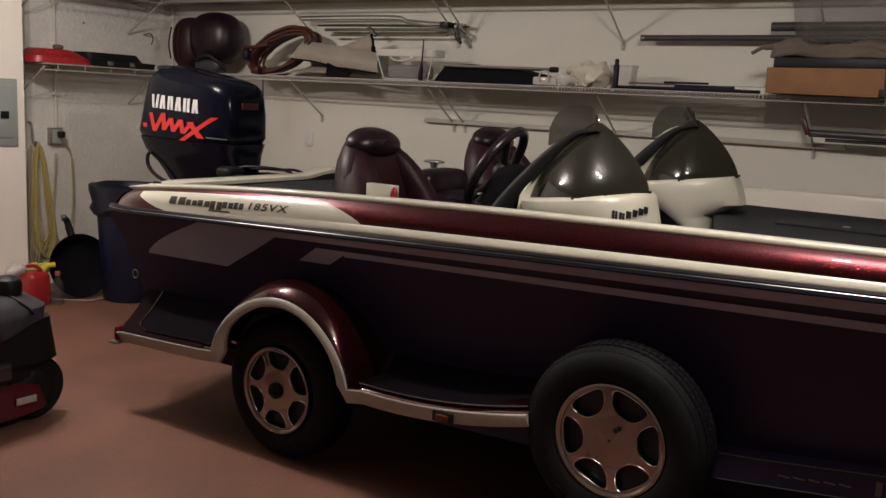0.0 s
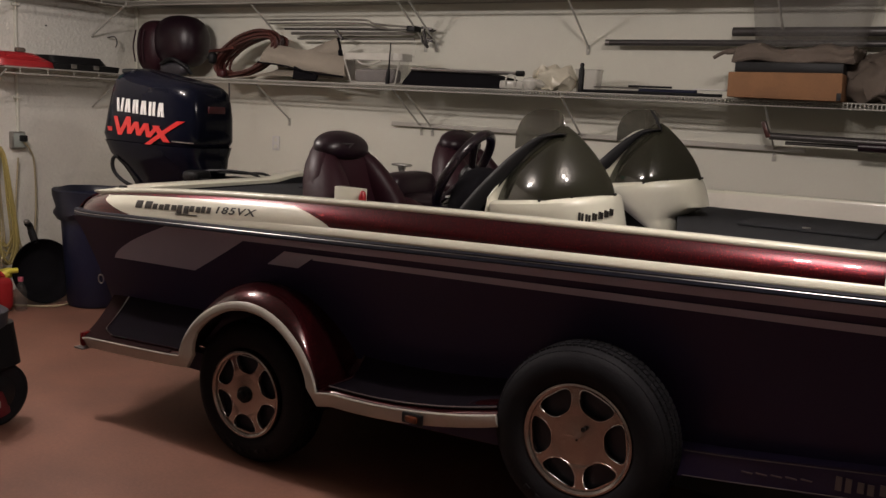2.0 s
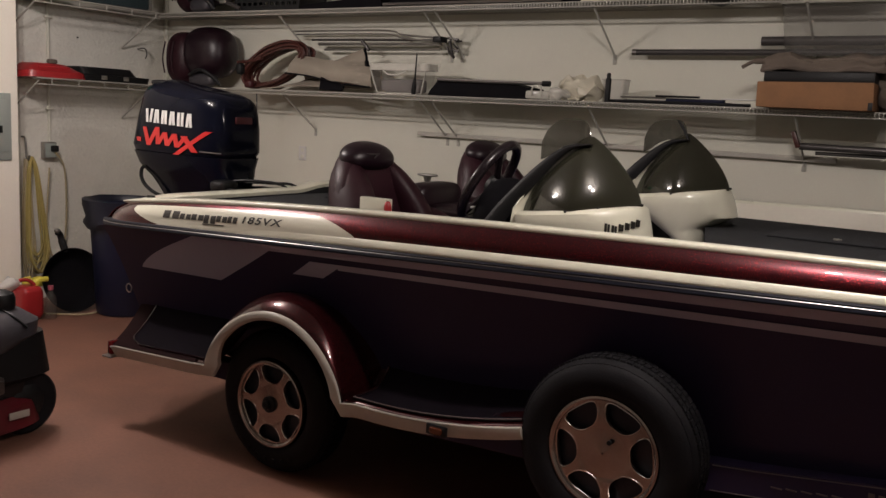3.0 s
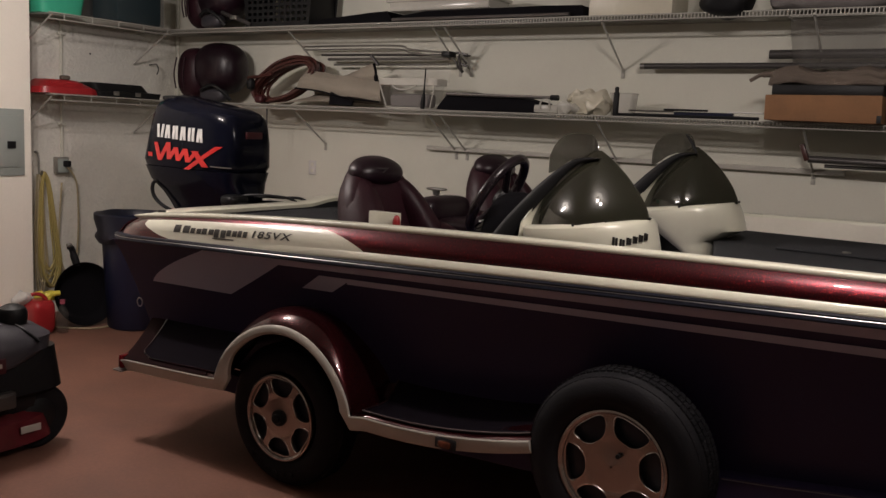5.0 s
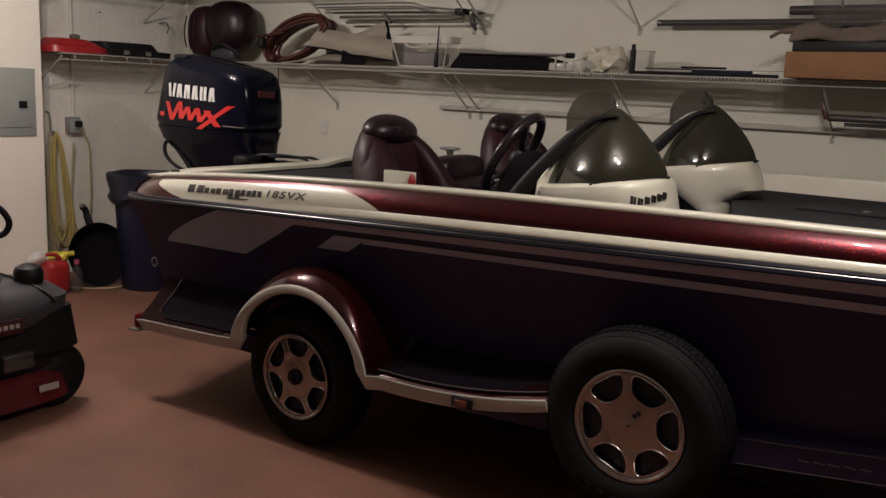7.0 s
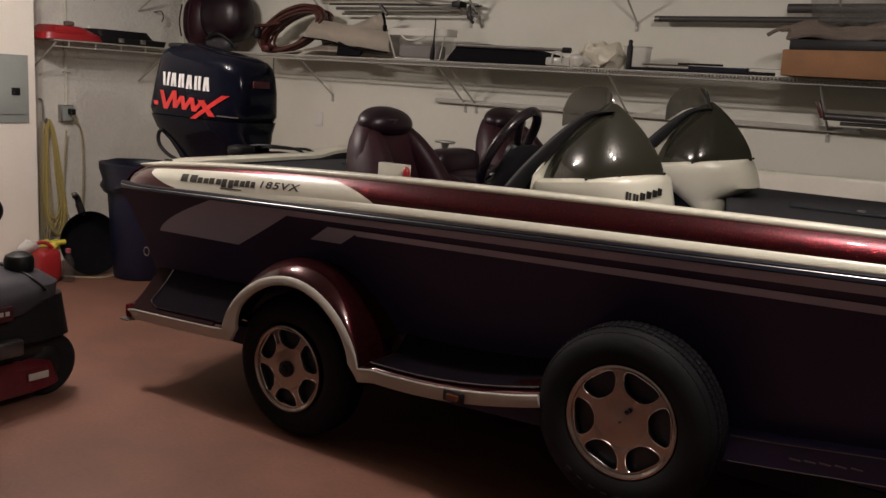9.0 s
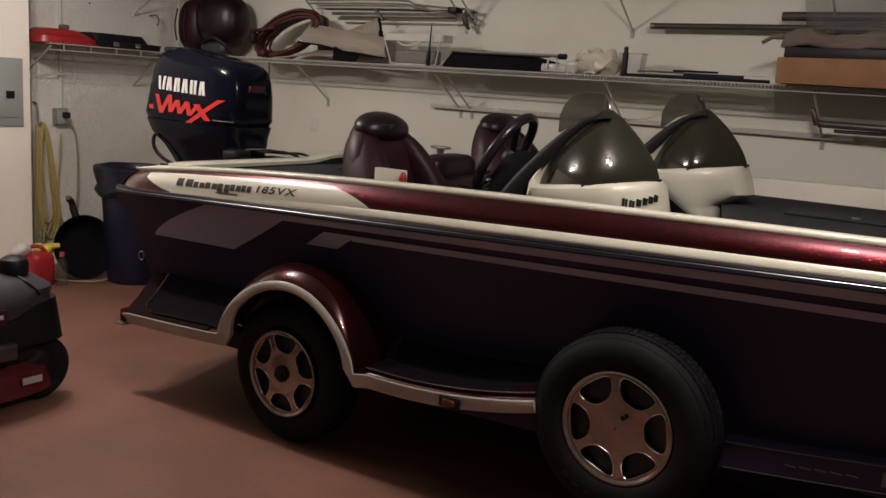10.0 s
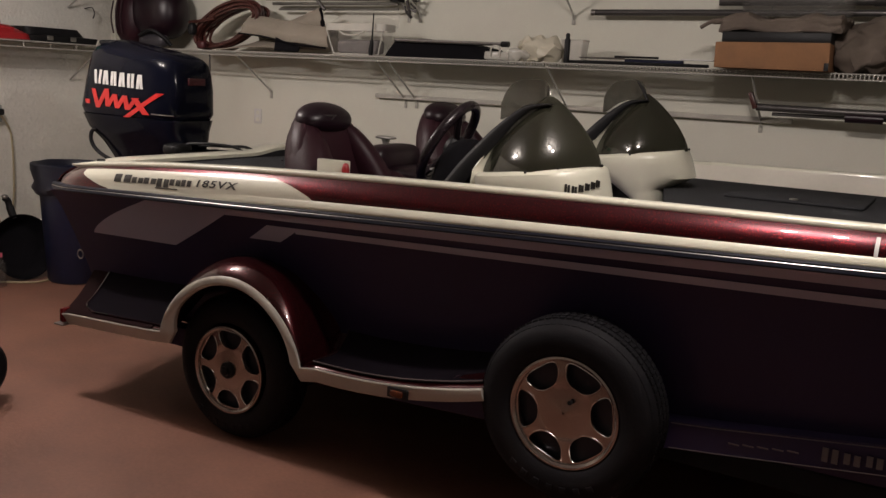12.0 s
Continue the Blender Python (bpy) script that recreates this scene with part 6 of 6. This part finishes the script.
# ---------------------------------------------------------------- things held by the shelf brackets
pb = thing("pole_bundle", (-4.0, 5.18, 2.08), "bundle of bright metal poles resting on shelf brackets", "poles")
for k, (z0, z1, y, r) in enumerate(((2.188, 2.165, 5.15, 0.007), (2.165, 2.14, 5.16, 0.006), (2.128, 2.122, 5.19, 0.008), (2.098, 2.098, 5.20, 0.012), (2.058, 2.060, 5.20, 0.008))):
    if k < 2:
        pts = curve([(-4.78, y, z0), (-4.2, y, z0 + 0.002), (-3.85, y, z0 - 0.004), (-3.75, y, z0 - 0.03), (-3.44, y, z1 - 0.032)], 6)
    else:
        pts = [(-4.74 + 0.06 * k, y, z0), (-3.45, y, z1)]
    part("pole", tube(pts, r), M_STEEL if k != 2 else M_TUBE, pb, "bright metal pole")
part("clamp", box(-3.48, -3.41, 5.13, 5.22, 2.105, 2.145, 0.008), M_BLACK, pb)
part("clamp", tube([(-4.10, 5.14, 2.12), (-4.03, 5.14, 2.05)], 0.013), M_TUBE, pb)
kn = random.Random(5)
solo("bracket_knuckle", joined(*[tube([(-3.37 + kn.uniform(-0.05, 0.04), 5.21 + kn.uniform(-0.02, 0.04), 2.08 + kn.uniform(-0.05, 0.06)), (-3.36 + kn.uniform(-0.05, 0.06), 5.21 + kn.uniform(-0.02, 0.04), 2.08 + kn.uniform(-0.07, 0.05))], kn.uniform(0.006, 0.012), 7) for k in range(9)]), M_TUBE, "tangled metal clamp at the shelf bracket", "clamp")
lt = thing("long_tube", (-1.0, 5.22, 2.05), "long grey metal tube resting on shelf brackets", "tube")
part("tube", tube([(-2.05, 5.21, 2.05), (1.2, 5.21, 2.062)], 0.018, 14), M_TUBE, lt)
part("cap", tube([(-2.062, 5.21, 2.05), (-2.035, 5.21, 2.05)], 0.0195, 14), M_CHROME, lt, "bright end cap")
lt2 = thing("thick_tube", (-0.5, 5.2, 2.12), "thick dark tube resting on shelf brackets", "tube")
part("tube", tube([(-1.30, 5.18, 2.112), (1.0, 5.18, 2.122)], 0.025, 16), M_TUBE, lt2)
part("sleeve", tube([(-0.52, 5.18, 2.121), (0.5, 5.18, 2.126)], 0.036, 16), M_TUBE, lt2)
clear_box(-1.17, -0.56, 4.95, 5.12, Z + 0.285, Z + 0.545, "tall clear plastic tub standing on the cloth", False, M_TINTED)
ln = thing("wall_strip", (-2.2, 5.26, 1.48), "thin grey strip resting across the bracket feet", "strip")
part("strip", box(-3.66, -0.86, 5.262, 5.285, 1.462, 1.492, 0.003), M_STRIP, ln)
lh = thing("long_handled_tool", (-0.6, 5.12, 1.55), "long-handled tool with a rusty head on the brackets", "tool")
part("head", moved(box(-0.013, 0.013, -0.015, 0.015, -0.05, 0.045, 0.006), pose(-1.05, 5.10, 1.585, 0, -22, 0)), M_CORD, lh, "rusty worn head")
part("handle", tube([(-1.03, 5.12, 1.548), (-0.55, 5.12, 1.545), (0.6, 5.12, 1.55)], 0.020, 12), M_TUBE, lh)
part("grip", tube([(-0.58, 5.12, 1.519), (-0.40, 5.12, 1.519)], 0.026, 12), M_VINYLD, lh, "dark red grip")
part("second_bar", tube([(-0.95, 5.15, 1.515), (0.6, 5.15, 1.52)], 0.010, 10), M_TUBE, lh)
solo("hanging_wire", tube([(-4.93, 4.93, SH - 0.03), (-4.93, 4.935, SH - 0.28)], 0.006), M_TUBE, "thin wire hanging under the shelf", "wire")

# ---------------------------------------------------------------- things on the top shelf
ZT = ST + 0.005
cr = thing("plastic_crate", (-4.85, 5.08, ZT), "black perforated plastic crate on the top shelf", "crate")
cells = []
for i in range(11):
    for j in range(6):
        x = -5.14 + i * 0.057
        z = ZT + 0.05 + j * 0.045
        if z < ZT + 0.30:
            cells.append([(x - 0.017 , z - 0.011), (x + 0.017, z - 0.011), (x + 0.017, z + 0.011), (x - 0.017, z + 0.011)])
part("front_wall", plate([(-5.18, ZT), (-4.53, ZT), (-4.50, ZT + 0.33), (-5.21, ZT + 0.33)], 4.935, 4.942, cells), M_BLACK, cr, "perforated crate wall")
part("back_wall", plate([(-5.18, ZT), (-4.53, ZT), (-4.50, ZT + 0.33), (-5.21, ZT + 0.33)], 5.222, 5.229, cells), M_BLACK, cr, "perforated crate wall")
for x in (-5.185, -4.54):
    part("end_wall", box(x, x + 0.01, 4.942, 5.22, ZT, ZT + 0.33, 0.003), M_BLACK, cr)
part("bottom", box(-5.17, -4.54, 4.945, 5.22, ZT, ZT + 0.012, 0.003), M_BLACK, cr)
bc = thing("black_case", (-4.15, 5.05, ZT), "low black case on the top shelf", "case")
part("case", loft([[Vector((x, 4.93, ZT)), Vector((x, 5.2, ZT)), Vector((x, 5.18, ZT + h)), Vector((x, 4.945, ZT + h))] for x, h in ((-4.52, 0.03), (-4.3, 0.05), (-3.95, 0.075), (-3.82, 0.08), (-3.78, 0.03))]), M_FABRICK, bc)
wt = thing("tray", (-3.4, 5.05, ZT), "pale translucent tray on the top shelf", "tray")
part("tray", box(-3.80, -3.0, 4.94, 5.2, ZT + 0.075, ZT + 0.14, 0.012), M_CLEARW, wt)
part("rim", box(-3.82, -2.98, 4.93, 5.21, ZT + 0.135, ZT + 0.155, 0.006), M_CLEARW, wt)
solo("long_black_case", loft([[Vector((x, 4.935, ZT)), Vector((x, 5.2, ZT)), Vector((x, 5.19, ZT + h)), Vector((x, 4.95, ZT + h))] for x, h in ((-3.72, 0.045), (-3.5, 0.07), (-2.6, 0.075), (-2.36, 0.07), (-2.34, 0.02))]), M_FABRICK, "long flat black case under the tray", "case")
solo("bright_rod", tube([(-3.75, 4.92, ZT + 0.018), (-2.42, 4.92, ZT + 0.016)], 0.010), M_CHROME, "bright metal rod along the shelf edge", "rod")
solo("pale_carton", box(-2.31, -1.80, 4.95, 5.22, ZT, ZT + 0.22, 0.006), M_CREAM, "pale carton on the top shelf", "box")
solo("stuff_sack", crumple(superbox(-1.49, 4.96, ZT + 0.085, 0.14, 0.15, 0.125, 0.85), 0.03, 8, 1.0), M_BLACK, "dark rounded sack on the top shelf", "sack")
solo("grey_cloth", crumple(superbox(-0.95, 5.06, ZT + 0.05, 0.34, 0.16, 0.055, 0.6), 0.03, 8, 4.0), M_GREYBAG, "folded grey cloth on the top shelf", "cloth")
folded_seat(-5.66, 5.08, ZT, -10, "second burgundy boat seat on the top shelf")
st2 = thing("ratchet_strap", (-5.25, 4.93, ZT), "dark strap with a buckle over the shelf edge", "strap")
part("strap", tube(curve([(-5.44, 4.93, ZT + 0.12), (-5.34, 4.92, ZT + 0.09), (-5.20, 4.92, ZT + 0.05), (-5.12, 4.93, ZT + 0.02)], 6), 0.016), M_TUBE, st2)
part("buckle", box(-5.32, -5.25, 4.90, 4.93, ZT + 0.06, ZT + 0.09, 0.004), M_STEEL, st2)
tt = thing("storage_tote", (-6.2, 4.55, ZT), "clear tote with dark teal contents on the shelf", "tote")
part("body", box(-6.40, -6.04, 4.28, 4.86, ZT, ZT + 0.30, 0.02), M_TOTE, tt)
part("contents", box(-6.38, -6.055, 4.42, 4.84, ZT + 0.01, ZT + 0.28, 0.02), M_TEAL, tt, "dark teal contents")
part("lid", box(-6.42, -6.02, 4.26, 4.88, ZT + 0.30, ZT + 0.33, 0.01), M_TEAL, tt)
gb = thing("green_bin", (-6.2, 3.98, ZT), "bright green plastic bin on the side shelf", "bin")
part("body", loft([mower_ring(ZT, -6.38, -6.06, 3.79, 4.14, 0.35), mower_ring(ZT + 0.26, -6.41, -6.03, 3.74, 4.18, 0.35), mower_ring(ZT + 0.26, -6.39, -6.05, 3.77, 4.15, 0.35), mower_ring(ZT + 0.02, -6.36, -6.08, 3.81, 4.12, 0.35)]), M_GREEN, gb)
part("rim", loft([mower_ring(ZT + 0.24, -6.42, -6.02, 3.73, 4.19, 0.35), mower_ring(ZT + 0.265, -6.42, -6.02, 3.73, 4.19, 0.35)], True, False), M_GREEN, gb)

# ---------------------------------------------------------------- things on the side shelf
rp = thing("red_tray", (-6.2, 4.03, Z), "red plastic moulded tray on the side shelf", "tray")
part("dish", crumple(loft([mower_ring(Z, -6.40, -6.06, 3.79, 4.29, 0.5), mower_ring(Z + 0.004, -6.41, -6.045, 3.775, 4.30, 0.5), mower_ring(Z + 0.046, -6.40, -6.05, 3.785, 4.285, 0.5), mower_ring(Z + 0.055, -6.385, -6.065, 3.80, 4.26, 0.55), mower_ring(Z + 0.092, -6.36, -6.10, 3.85, 4.17, 0.6), mower_ring(Z + 0.104, -6.34, -6.115, 3.87, 4.15, 0.6), mower_ring(Z + 0.108, -6.30, -6.15, 3.93, 4.10, 0.7)]), 0.006, 9), M_RED, rp)
part("rib", box(-6.10, -6.085, 3.88, 4.14, Z + 0.070, Z + 0.088, 0.004), M_RED, rp)
part("knob", superbox(-6.15, 4.03, Z + 0.122, 0.025, 0.038, 0.018, 0.6), M_CLOTH, rp)
dc = thing("drill_case", (-6.2, 4.5, Z), "dark plastic case with silver clasps", "case")
part("body", loft([mower_ring(Z, -6.38, -6.06, 4.25, 4.86, 0.3), mower_ring(Z + 0.045, -6.38, -6.05, 4.24, 4.87, 0.3), mower_ring(Z + 0.05, -6.37, -6.07, 4.24, 4.75, 0.3), mower_ring(Z + 0.105, -6.36, -6.10, 4.24, 4.71, 0.3)]), M_BLACK, dc)
for y in (4.38, 4.58):
    part("clasp", box(-6.05, -6.04, y, y + 0.05, Z + 0.012, Z + 0.045, 0.003), M_STEEL, dc)
